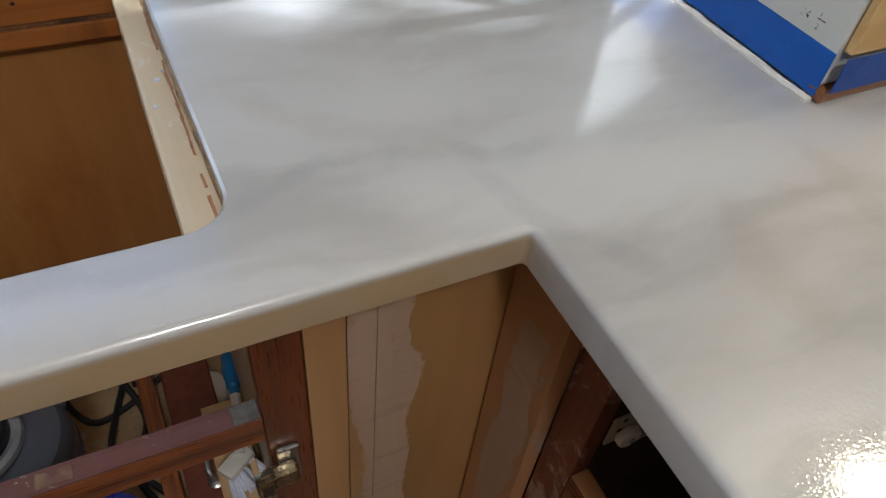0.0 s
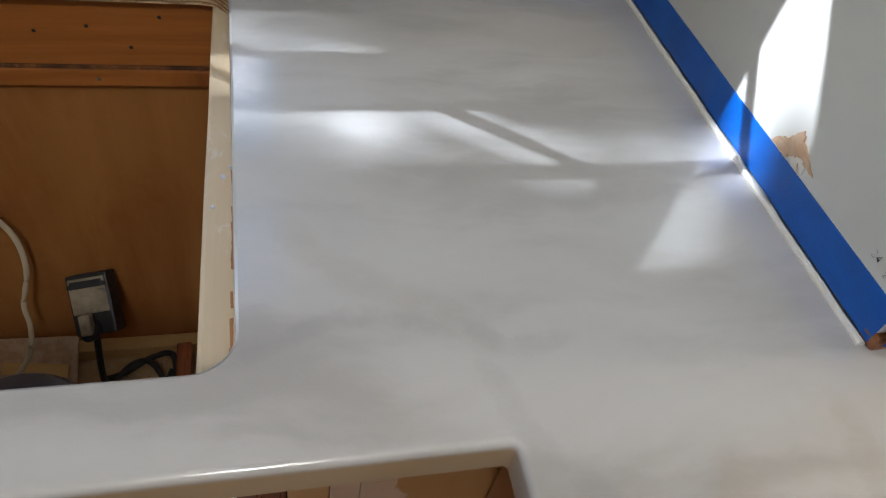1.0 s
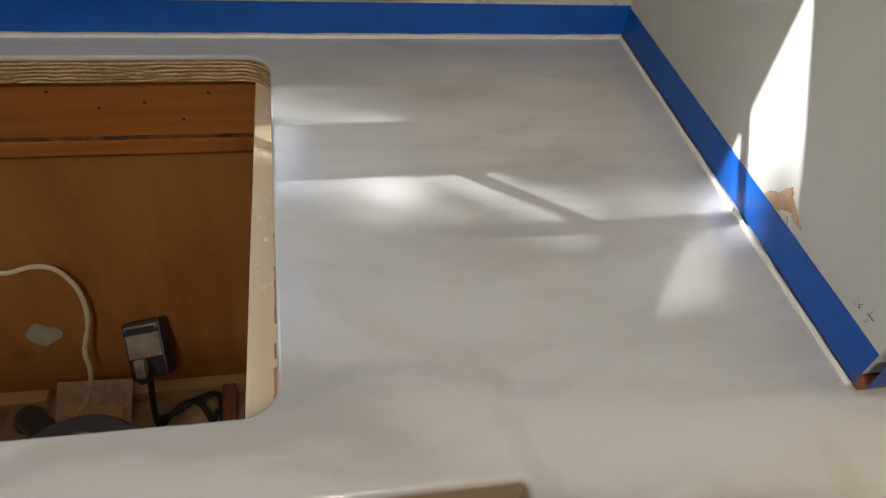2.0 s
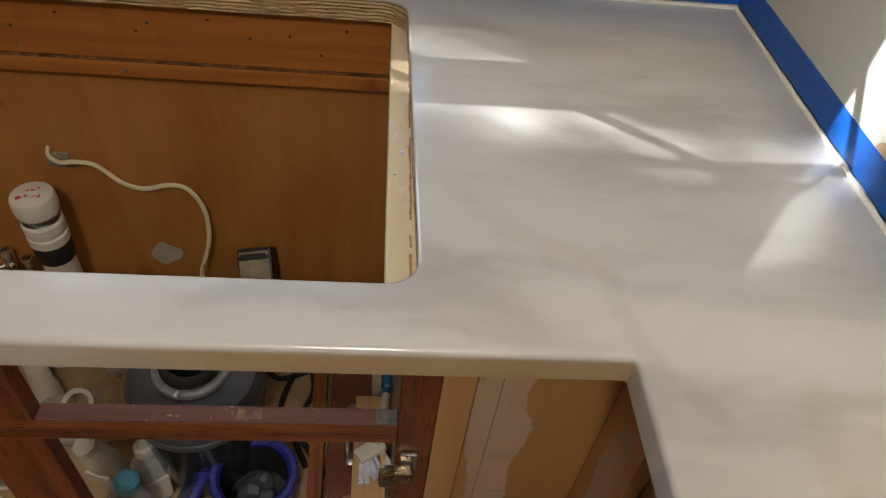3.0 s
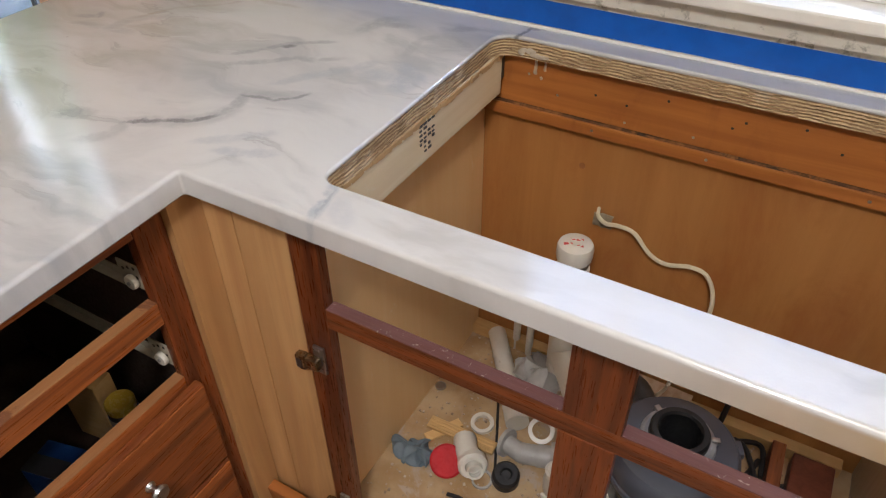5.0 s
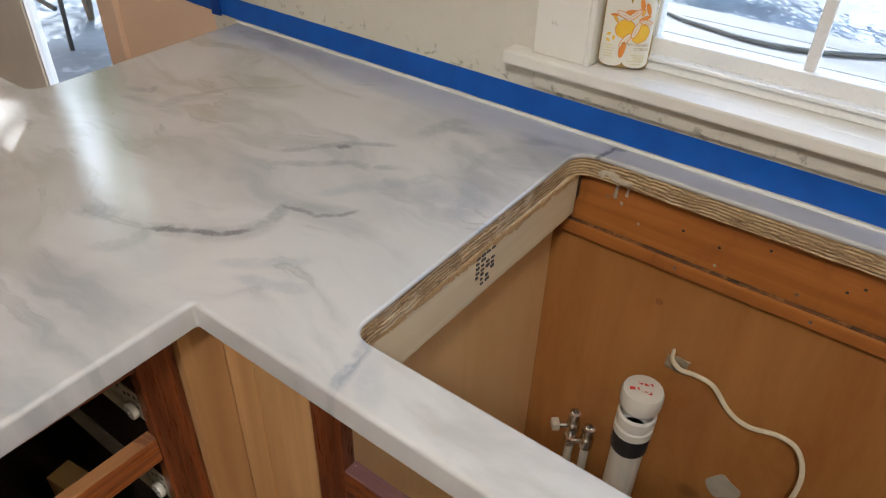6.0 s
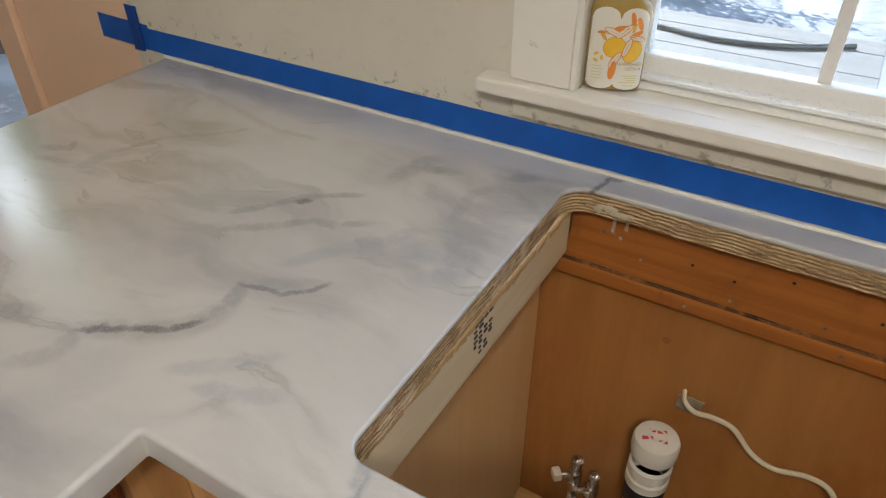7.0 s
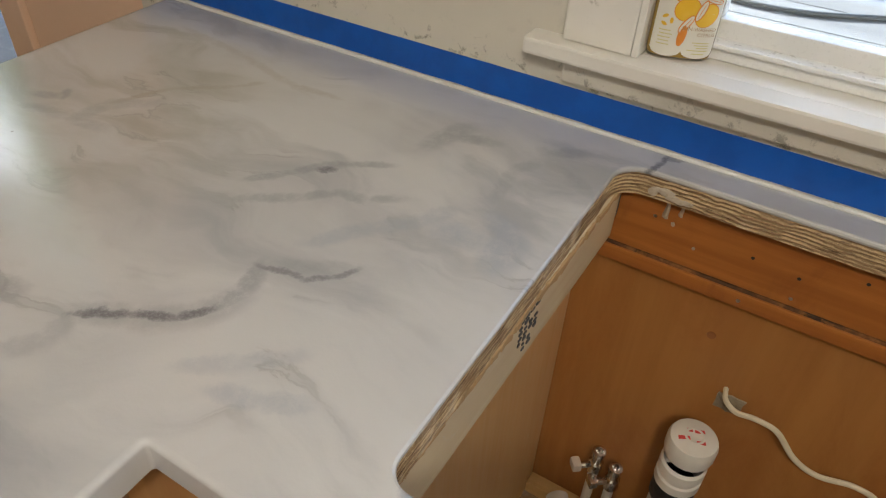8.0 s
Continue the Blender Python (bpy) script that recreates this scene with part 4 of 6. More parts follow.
part("pale_wear", wobble(box(-0.352, -0.326, FY0 + 0.004, FY1 - 0.003, 0.7155, 0.7168, 0.0005, cuts=3), 0.0022, 90), GLUE, rail, "pale yellow dried glue on the rail")
part("bottom_rail", box(-0.966, -0.187, FY0, FY1, 0.100, 0.150, 0.002), RED_X, sink_base)
part("toe_board", box(-1.010, -0.148, 0.11, 0.125, 0.0, 0.0995, 0.001), RED_X, sink_base)
part("floor_cleat", box(-1.021, -0.66, 0.600, 0.6275, FZ, FZ + 0.030, 0.002, cuts=3, rough=0.001), SHIM, sink_base)
part("floor_cleat", box(-0.64, -0.201, 0.600, 0.6275, FZ, FZ + 0.030, 0.002, cuts=3, rough=0.001), SHIM, sink_base)

# nail holes and heads on the back
rng = random.Random(11)
for x, z in ((-0.556, 0.835), (-0.574, 0.821), (-0.629, 0.789), (-0.413, 0.820), (-0.355, 0.828), (-0.272, 0.842), (-0.803, 0.823), (-0.747, 0.817), (-0.746, 0.785), (-0.929, 0.834), (-0.470, 0.846), (-0.680, 0.842), (-0.310, 0.800), (-0.872, 0.806)):
    part("nail_hole", lathe([(0.0, 0.0), (0.0022, 0.0), (0.0026, -0.0006), (0.0030, -0.002)], (x, 0.6131, z), (90, 0, 0), 10), RUBBER if rng.random() < 0.6 else STEEL, sink_base)
for x in (-0.354, -0.60, -0.80):
    part("nail_head", lathe([(0.0, 0.0008), (0.0026, 0.0006), (0.0030, -0.001)], (x, 0.6083, 0.757), (90, 0, 0), 10), STEEL, sink_base)
part("knot_hole", lathe([(0.0, 0.0006), (0.006, 0.0005), (0.0068, -0.001)], (-0.814, 0.6278, 0.669), (90, 0, 0), 14), BASEWOOD, sink_base)
part("dirty_gap", box(-1.02, -0.197, 0.6118, 0.6275, 0.7692, 0.7738, 0), GAPDIRT, sink_base, "dark dirty gap over the ledge strip")


def board(name, x0, x1, y0, y1, z0, z1, material, label, category="board", **more):
    t = thing(name, ((x0 + x1) / 2, (y0 + y1) / 2, z0), label, category)
    b = part("board", box(x0, x1, y0, y1, z0, z1, **more), material, t)
    return t, b


cleat, face = board("worktop_cleat", -1.0030, -0.9750, 0.066, 0.597, 0.793, 0.8715, PINE, "pale pine cleat with a black stamp under the worktop", bevel=0.002, cuts=4, rough=0.0008)
splinters = bmesh.new()
srng = random.Random(6)
for k in range(150):
    y, long = srng.uniform(0.075, 0.60), srng.uniform(0.006, 0.03)
    box(-0.9752, -0.9752 + srng.uniform(0.0006, 0.0026), y - long / 2, y + long / 2, 0.8705 - srng.uniform(0.001, 0.009), 0.8715, 0, turn=(srng.uniform(-12, 12), 0, srng.uniform(-6, 6)), bm=splinters)
part("sawn_fringe", splinters, SHIM_Y, cleat, "torn yellow splinters along the sawn edge")
stamp_rng = random.Random(2)
for k in range(4):
    for j in range(7):
        if stamp_rng.random() < 0.85:
            y, z = 0.315 + 0.012 * k, 0.812 + 0.0078 * j
            part("stamp_mark", box(-0.9760, -0.9738, y, y + stamp_rng.uniform(0.004, 0.009), z, z + stamp_rng.uniform(0.002, 0.0045), 0), INK, face)
right_cleat, face = board("worktop_cleat", -0.208, -0.175, 0.070, 0.612, 0.806, 0.8733, PINE, "pale pine cleat with resin drips under the worktop", bevel=0.004, cuts=4, rough=0.001)
torn = bmesh.new()
for k in range(46):
    y, long = 0.08 + 0.40 * srng.random() ** 1.4, srng.uniform(0.006, 0.03)
    box(-0.1835 - srng.uniform(0.0, 0.0012), -0.1823, y - long / 2, y + long / 2, 0.8725, 0.8738 + srng.uniform(0.0, 0.0012), 0, turn=(srng.uniform(-9, 9), 0, srng.uniform(-4, 4)), bm=torn)
tagged(part("torn_glue_line", torn, LIT_TOP_GLUE_Y, right_cleat, "torn dark brown glue line"), "torn dark brown glue line", kind="stuff")
for k in range(7):
    part("split_end", box(-0.2085 + 0.0012 * k, -0.2070 + 0.0012 * k, 0.590 + 0.0025 * k, 0.600 + 0.0022 * k, 0.832 - 0.004 * (k % 3), 0.868 - 0.003 * k, 0.0004, turn=(0, 8 - 3 * k, 0)), BASEWOOD, right_cleat)
for y, z, size in ((0.300, 0.846, 0.011), (0.262, 0.838, 0.008), (0.312, 0.852, 0.006)):
    part("resin_drip", lathe([(0, 0.0022), (size * 0.2, 0.0014), (size * 0.26, 0)], (z - 1.038, y, 0.8731), (0, 0, 0), 12), BRISTLE, right_cleat, "hardened white resin drip", smooth=True)


# a dark strip makes the shade of the gap beside the left cleat
gap = thing("gap_shim", (-0.990, 0.605, 0.80), "dark strip standing in for the shade between cleat and nailing board", "shim")
part("plate", box(-0.9990, -0.9765, 0.5985, 0.6115, 0.818, 0.8690, 0.001, turn=4), IRON, gap)
patch_rng = random.Random(14)
filler_lump = thing("resin_patch", (-0.925, 0.588, 0.874), "pale cracked filler smeared over the plywood corner", "filler")
for k in range(6):
    blob = bmesh.new()
    bmesh.ops.create_icosphere(blob, subdivisions=2, radius=1.0)
    size = (patch_rng.uniform(0.006, 0.012), 0.0012, patch_rng.uniform(0.003, 0.007))
    for v in blob.verts:
        v.co = Vector((v.co.x * size[0], v.co.y * size[1], v.co.z * size[2]))
    wobble(blob, 0.0008, 160, k)
    blob.transform(pose(-0.936 + 0.0085 * k, 0.5895 + 0.0002 * k, 0.890 - patch_rng.uniform(0.0, 0.012)))
    part("smear", blob, RESIN, filler_lump, smooth=True)
for x, z0, z1, r in ((-0.917, 0.838, 0.873, 0.0045), (-0.899, 0.846, 0.873, 0.003), (-0.905, 0.829, 0.834, 0.0025)):
    drip = tube([(x, 0.6130, z1), (x + 0.001, 0.6122, (z0 + z1) / 2), (x, 0.6118, z0 + 0.004), (x, 0.6126, z0)], [r * 0.8, r, r * 1.15, r * 0.5], 8, flat=0.6)
    part("drip", drip, RESIN, filler_lump, "hardened resin drip on the nailing board", smooth=True)

# ---- filler panels of loose planks ----
def planks_x(owner, edges, y0, y1, z0, z1, material):
    for k, (a, b) in enumerate(zip(edges, edges[1:])):
        part("plank", box(a + 0.0004, b - 0.0004, y0 + 0.0012 * (k % 2), y1, z0, z1, 0.0007), material, owner)


def planks_y(owner, edges, x0, x1, z0, z1, material):
    for k, (a, b) in enumerate(zip(edges, edges[1:])):
        part("plank", box(x0, x1 - 0.0012 * (k % 2), a + 0.0004, b - 0.0004, z0, z1, 0.0007), material, owner)


filler = thing("filler_panel", (-0.06, 0.05, 0.1), "peeling glued maple filler panel beside the sink cabinet", "filler panel", "corner fillers")
planks_x(filler, (-0.1485, -0.1145), FY0, FY1, 0.10, 0.8735, MAPLE)
planks_x(filler, (-0.1145, -0.0890, 0.0465), FY0, FY1, 0.10, 0.8735, MAPLE_DARK)
filler = thing("filler_panel", (0.05, 0.0, 0.1), "peeling maple filler panel with scraped varnish", "filler panel", "corner fillers")
planks_y(filler, (-0.035, FY0 - 0.001), 0.030, 0.048, 0.10, 0.8735, MAPLE_WORN)
filler = thing("filler_panel", (-1.08, 0.05, 0.1), "clean glued maple filler panel beside the sink cabinet", "filler panel", "corner fillers")
planks_x(filler, (-1.170, -1.108, -1.072, -1.0135), FY0, FY1, 0.10, 0.8735, MAPLE)
filler = thing("filler_panel", (-1.165, 0.0, 0.1), "narrow maple filler plank in the corner", "filler panel", "corner fillers")
planks_y(filler, (-0.012, FY0 - 0.001), -1.1765, -1.160, 0.10, 0.8735, MAPLE)


base_board = thing("base_board", (-1.09, 0.035, 0.0), "orange varnished board leaning against the corner filler", "board")
part("board", box(-1.166, -1.030, 0.022, 0.0435, 0.001, 0.172, 0.003, turn=(6, 0, 0)), NAILER, base_board)

# ---- drawer cabinets on both legs ----
def drawer_cabinet(name, face_x, way, y_near, y_far, stile, label, levels, scuffed):
    """An open-fronted drawer carcass; way: +1 if its body lies towards +x."""
    t = thing(name, (face_x + way * 0.3, (y_near + y_far) / 2, 0), label, "cabinet")

    def slab(pname, d0, d1, ya, yb, z0, z1, material, bevel=0.002, parent=None):
        xa, xb = sorted((face_x + way * d0, face_x + way * d1))
        return part(pname, box(xa, xb, ya, yb, z0, z1, bevel), material, parent or t)

    upright = RED_SCUFF if scuffed else RED_V
    slab("stile", 0, 0.019, y_near - stile, y_near, 0.10, 0.8735, upright)
    slab("stile", 0, 0.019, y_far, y_far + stile, 0.10, 0.8735, RED_V)
    for z0, z1 in levels:
        r = slab("rail", 0, 0.019, y_far + stile + 0.0005, y_near - stile - 0.0005, z0, z1, RED_Y)
        # a paler strip puts the light on the rail's top into the colour
        if 0.4 < z0 < 0.8:
            slab("raw_top", 0.0008, 0.0186, y_far + stile + 0.001, y_near - stile - 0.001, z1 - 0.0005, z1 + 0.0012, LIT_TOP_GLUE_Y, 0.0004, r)
    # inside panels take the near-black tone that stands in for their shade
    slab("side_panel", 0.0195, 0.56, y_near - 0.020, y_near - 0.004, 0.10, 0.8735, INSIDE_SHADE, 0.001)
    slab("side_panel", 0.0195, 0.56, y_far + 0.004, y_far + 0.020, 0.10, 0.8735, INSIDE_SHADE, 0.001)
    slab("back_panel", 0.56, 0.57, y_far, y_near, 0.10, 0.8735, INSIDE_SHADE, 0.001)
    slab("bottom_panel", 0.0195, 0.56, y_far + 0.0205, y_near - 0.0205, 0.30, 0.315, INSIDE_SHADE, 0.001)
    slab("toe_board", 0.06, 0.075, y_far, y_near, 0, 0.0995, RED_Y)
    return t, slab


left_cab, slab = drawer_cabinet("drawer_cabinet", -1.1725, -1, -0.0125, -0.62, 0.048, "mahogany drawer cabinet with two drawers taken out", ((0.8320, 0.8735), (0.680, 0.719), (0.540, 0.566), (0.10, 0.15)), False)
for name, z0, z1 in (("drawer_front", 0.358, 0.548), ("drawer_front", 0.155, 0.350)):
    front = slab(name, -0.019, -0.001, -0.565, -0.046, z0, z1, RED_Y, 0.005)
    slab("top_moulding", -0.0215, -0.0188, -0.562, -0.049, z1 - 0.022, z1 - 0.003, RED_Y, 0.0014, front)
    part("knob", lathe([(0.0, 0.0), (0.009, 0.0), (0.008, 0.003), (0.005, 0.006), (0.005, 0.012), (0.012, 0.017), (0.0145, 0.022), (0.012, 0.027), (0.0, 0.029)], (-1.1525, -0.185, (z0 + z1) / 2 + 0.004), (0, 90, 0), 18), STEEL, front, "brushed steel knob", True)
right_cab, slab_r = drawer_cabinet("drawer_cabinet", 0.0475, 1, -0.036, -0.62, 0.040, "scuffed mahogany drawer cabinet with its drawers taken out", ((0.850, 0.8735), (0.610, 0.655), (0.42, 0.46), (0.10, 0.15)), True)


def drawer_slide(cab, x, way, y, z):
    """A pressed cream drawer runner: rail, flared end bracket with screw holes, and a roller on its pin."""
    xa, xb = sorted((x - way * 0.020, x - way * 0.46))
    b = box(xa, xb, y - 0.0100, y - 0.0085, z - 0.010, z + 0.006, 0.0004)
    box(xa, xb, y - 0.0210, y - 0.0095, z - 0.0105, z - 0.0085, 0.0004, bm=b)
    rail_ob = part("drawer_runner", b, RUNNER, cab, "cream pressed drawer runner")
    xa, xb = sorted((x + way * 0.004, x - way * 0.042))
    part("end_bracket", box(xa, xb, y - 0.0125, y - 0.0102, z - 0.016, z + 0.026, 0.002), RUNNER, rail_ob, "flared cream runner end")
    for dx, dz in ((0.008, 0.019), (0.020, 0.017), (0.031, 0.012), (0.006, 0.004)):
        part("screw_hole", lathe([(0, 0.0004), (0.0026, 0.0003), (0.0030, -0.0004)], (x - way * dx, y - 0.0126, z + dz), (90, 0, 0), 10), RUBBER, rail_ob)
    part("roller", lathe([(0.003, -0.004), (0.0105, -0.004), (0.0115, -0.002), (0.0115, 0.002), (0.0105, 0.004), (0.003, 0.004), (0.003, -0.004)], (x - way * 0.014, y - 0.0175, z - 0.003), (90, 0, 0), 20), PVC, rail_ob, "cream nylon roller", True)
    part("roller_pin", lathe([(0, -0.007), (0.003, -0.006), (0.003, 0.006), (0, 0.006)], (x - way * 0.014, y - 0.0175, z - 0.003), (90, 0, 0), 12), STEEL, rail_ob, smooth=True)


for z in (0.748, 0.592):
    drawer_slide(left_cab, -1.196, 1, -0.046, z)
drawer_slide(right_cab, 0.072, -1, -0.066, 0.715)


# ---- hinges on the sink cabinet ----
def hinge(x, z, way, label):
    t = thing("cup_hinge", (x, FY0, z), label, "hinge", "hinges on the stiles")
    part("mount", box(x - 0.010, x + 0.010, FY0 - 0.006, FY0 - 0.0005, z - 0.028, z + 0.028, 0.002), STEEL, t)
    part("hinge_arm", box(x - 0.022 * (way < 0) - 0.006, x + 0.022 * (way > 0) + 0.006, FY0 - 0.020, FY0 - 0.006, z - 0.011, z + 0.011, 0.004), BRASS, t)
    cup = box(x + way * 0.024 - 0.009, x + way * 0.024 + 0.009, FY0 - 0.023, FY0 - 0.009, z - 0.015, z + 0.015, 0.005)
    part("hinge_cup", cup, BRASS, t, "dull brass hinge cup", True)
    # a flat dark plate gives the solid cup the shade of a hollow
    part("hollow_shade", box(x + way * 0.024 - 0.005, x + way * 0.024 + 0.005, FY0 - 0.0238, FY0 - 0.0222, z - 0.009, z + 0.009, 0.0005), INSIDE_SHADE, t, "dark plate standing in for the shade in the cup")
    for dz in (-0.021, 0.021):
        part("screw", lathe([(0, 0.001), (0.003, 0.0008), (0.0034, 0)], (x, FY0 - 0.006, z + dz), (90, 0, 0), 10), STEEL, t)


hinge(-0.172, 0.634, -1, "dull brass cup hinge on the mahogany stile")
hinge(-0.988, 0.605, -1, "dull brass cup hinge on the mahogany stile")
hinge(-0.988, 0.215, -1, "dull brass cup hinge low on the mahogany stile")


# ---- plumbing in the cabinet ----
vent = thing("air_valve", (-0.783, 0.555, FZ), "white plastic air admittance valve on a drain pipe", "vent pipe")
part("valve_body", lathe([(0, 0.480), (0.030, 0.480), (0.0335, 0.484), (0.0335, 0.500), (0.031, 0.503), (0.031, 0.510), (0.0335, 0.513), (0.0335, 0.528), (0.030, 0.533)], (-0.783, 0.555, -0.04), segments=32), PVC, vent, smooth=True)
part("valve_cap", lathe([(0.027, 0.492), (0.034, 0.495), (0.0355, 0.503), (0.0355, 0.522), (0.033, 0.529), (0.012, 0.533), (0.010, 0.532), (0, 0.532)], (-0.783, 0.555, 0.015), segments=32), PVC, vent, "white cap with red print", True)
for x, y, w in ((-0.795, 0.545, 0.016), (-0.772, 0.548, 0.012), (-0.779, 0.566, 0.014), (-0.792, 0.562, 0.008)):
    part("red_print", box(x - w / 2, x + w / 2, y - 0.003, y + 0.003, 0.5455, 0.5475, 0, turn=25), REDINK, vent)
part("coupling", lathe([(0.0, 0.400), (0.030, 0.400), (0.032, 0.404), (0.032, 0.436), (0.030, 0.440), (0, 0.440)], (-0.783, 0.555, 0), segments=28), RUBBER, vent, "black rubber coupling", True)
part("drain_pipe", lathe([(0, 0.142), (0.0285, 0.142), (0.0285, 0.402), (0, 0.402)], (-0.783, 0.555, 0), segments=28), PVC, vent, smooth=True)
part("tee_fitting", tube([(-0.783, 0.555, 0.24), (-0.74, 0.50, 0.25), (-0.70, 0.44, 0.262)], 0.030, 16), PVC, vent, smooth=True)
part("slip_nut", lathe([(0.026, -0.014), (0.040, -0.014), (0.040, 0.012), (0.030, 0.016), (0.026, 0.016)], (-0.695, 0.432, 0.265), (-80, 0, -40), 18), PVC, vent, smooth=True)

for x, y, z in ((-0.909, 0.608, 0.315), (-0.874, 0.603, 0.300)):
    valve = thing("stop_valve", (x, y, FZ), "chrome angle stop valve on a white riser", "valve", "stop valves")
    part("riser", lathe([(0, FZ), (0.0085, FZ), (0.0085, z - 0.02), (0, z - 0.02)], (x, y, 0), segments=14), PVC, valve, smooth=True)
    part("valve_body", lathe([(0, -0.022), (0.012, -0.022), (0.013, -0.018), (0.013, 0.004), (0.010, 0.008), (0.009, 0.020), (0.0115, 0.021), (0.0115, 0.034), (0.007, 0.035), (0.006, 0.022), (0, 0.022)], (x, y, z), segments=16), CHROME, valve, smooth=True)
    part("spindle", tube([(x, y, z), (x - 0.012, y - 0.012, z), (x - 0.022, y - 0.02, z)], 0.006, 10), CHROME, valve, smooth=True)
    part("handle", box(x - 0.036, x - 0.020, y - 0.034, y - 0.012, z - 0.008, z + 0.010, 0.004, turn=40), CREAM if x < -0.9 else CHROME, valve, smooth=True)

plate = thing("wall_hole_plate", (-0.757, 0.627, 0.56), "ragged grey metal plate round the cable hole", "plate")
part("plate", wobble(box(-0.777, -0.738, 0.6255, 0.6275, 0.546, 0.577, 0.0005, cuts=3), 0.0045, 55), FACEPLATE, plate)
patch = thing("hole_patch", (-0.62, 0.6275, 0.336), "ragged pale hole broken through the back panel", "hole")
b = bmesh.new()
rim = [b.verts.new((-0.621 + 0.025 * math.cos(a) * (1 + 0.25 * math.sin(2 * a + 1)), 0.6268, 0.336 + 0.029 * math.sin(a) * (1 + 0.2 * math.cos(3 * a)))) for a in (2 * math.pi * k / 18 for k in range(18))]
b.faces.new(rim)
ext = bmesh.ops.extrude_face_region(b, geom=b.faces[:])
bmesh.ops.translate(b, verts=[v for v in ext["geom"] if isinstance(v, bmesh.types.BMVert)], vec=(0, 0.0014, 0))
part("opening", b, RUNNER, patch)

cable = thing("power_cable", (-0.56, 0.60, FZ), "cream power cable hanging out of the back panel", "cable")
part("cable", tube([(-0.770, 0.630, 0.586), (-0.764, 0.612, 0.580), (-0.746, 0.606, 0.572), (-0.721, 0.605, 0.576), (-0.689, 0.605, 0.570), (-0.655, 0.605, 0.535), (-0.620, 0.605, 0.523), (-0.577, 0.605, 0.534), (-0.544, 0.602, 0.527), (-0.523, 0.598, 0.482), (-0.524, 0.592, 0.415), (-0.544, 0.580, 0.345), (-0.546, 0.572, 0.295), (-0.562, 0.560, 0.232), (-0.610, 0.545, 0.165), (-0.66, 0.53, 0.150)], 0.0033, 10, flat=1.3), CABLE, cable, smooth=True)

outlet = thing("outlet_box", (-0.43, 0.585, FZ), "dark metal outlet box with a grimy tilted faceplate and plug", "outlet box")
tilt = pose(-0.436, 0.588, 0.332, -44, -13, -2)


def outlet_part(name, bm, material, parent, label="", smooth=False):
    bm.transform(tilt)
    return part(name, bm, material, parent, label, smooth)


outlet_part("housing", box(-0.033, 0.033, -0.032, 0.006, -0.050, 0.050, 0.004), RUBBER, outlet)
plate_ob = outlet_part("faceplate", box(-0.029, 0.029, -0.0355, -0.032, -0.014, 0.044, 0.002), FACEPLATE, outlet, "grimy pale metal faceplate")
outlet_part("socket", box(-0.025, 0.025, -0.038, -0.035, 0.028, 0.040, 0.001), RUBBER, plate_ob)
for x in (-0.027, 0.027):
    outlet_part("screw", lathe([(0, 0.0), (0.0035, 0.0), (0.004, -0.002)], (x, -0.0375, 0.032), (90, 0, 0), 10), RUBBER, plate_ob)
outlet_part("plug", lathe([(0, 0), (0.015, 0), (0.014, 0.018), (0.009, 0.030), (0, 0.030)], (-0.004, -0.030, -0.038), (110, 0, 0), 16), RUBBER, outlet, "black plug", True)
outlet_part("plug_clamp", box(-0.012, 0.006, -0.062, -0.044, -0.046, -0.012, 0.004), FACEPLATE, outlet, "grimy cable clamp")
for k, pts in enumerate((((-0.436, 0.528, 0.318), (-0.440, 0.505, 0.230), (-0.43, 0.49, 0.165), (-0.40, 0.47, 0.149), (-0.34, 0.49, 0.149), (-0.28, 0.53, 0.150)), ((-0.46, 0.550, 0.150), (-0.425, 0.560, 0.152), (-0.38, 0.585, 0.158), (-0.345, 0.592, 0.150), (-0.335, 0.52, 0.149)), ((-0.455, 0.525, 0.150), (-0.41, 0.575, 0.158), (-0.37, 0.56, 0.158), (-0.33, 0.45, 0.150), (-0.36, 0.36, 0.149), (-0.33, 0.28, 0.149)), ((-0.345, 0.56, 0.149), (-0.39, 0.40, 0.150), (-0.34, 0.33, 0.150), (-0.29, 0.26, 0.149)))):
    cord = thing("extension_cable", pts[0], "black rubber extension cable lying on the cabinet bottom", "cable", "black cables")
    part("cord", tube(pts, 0.0055, 8), RUBBER, cord, smooth=True)


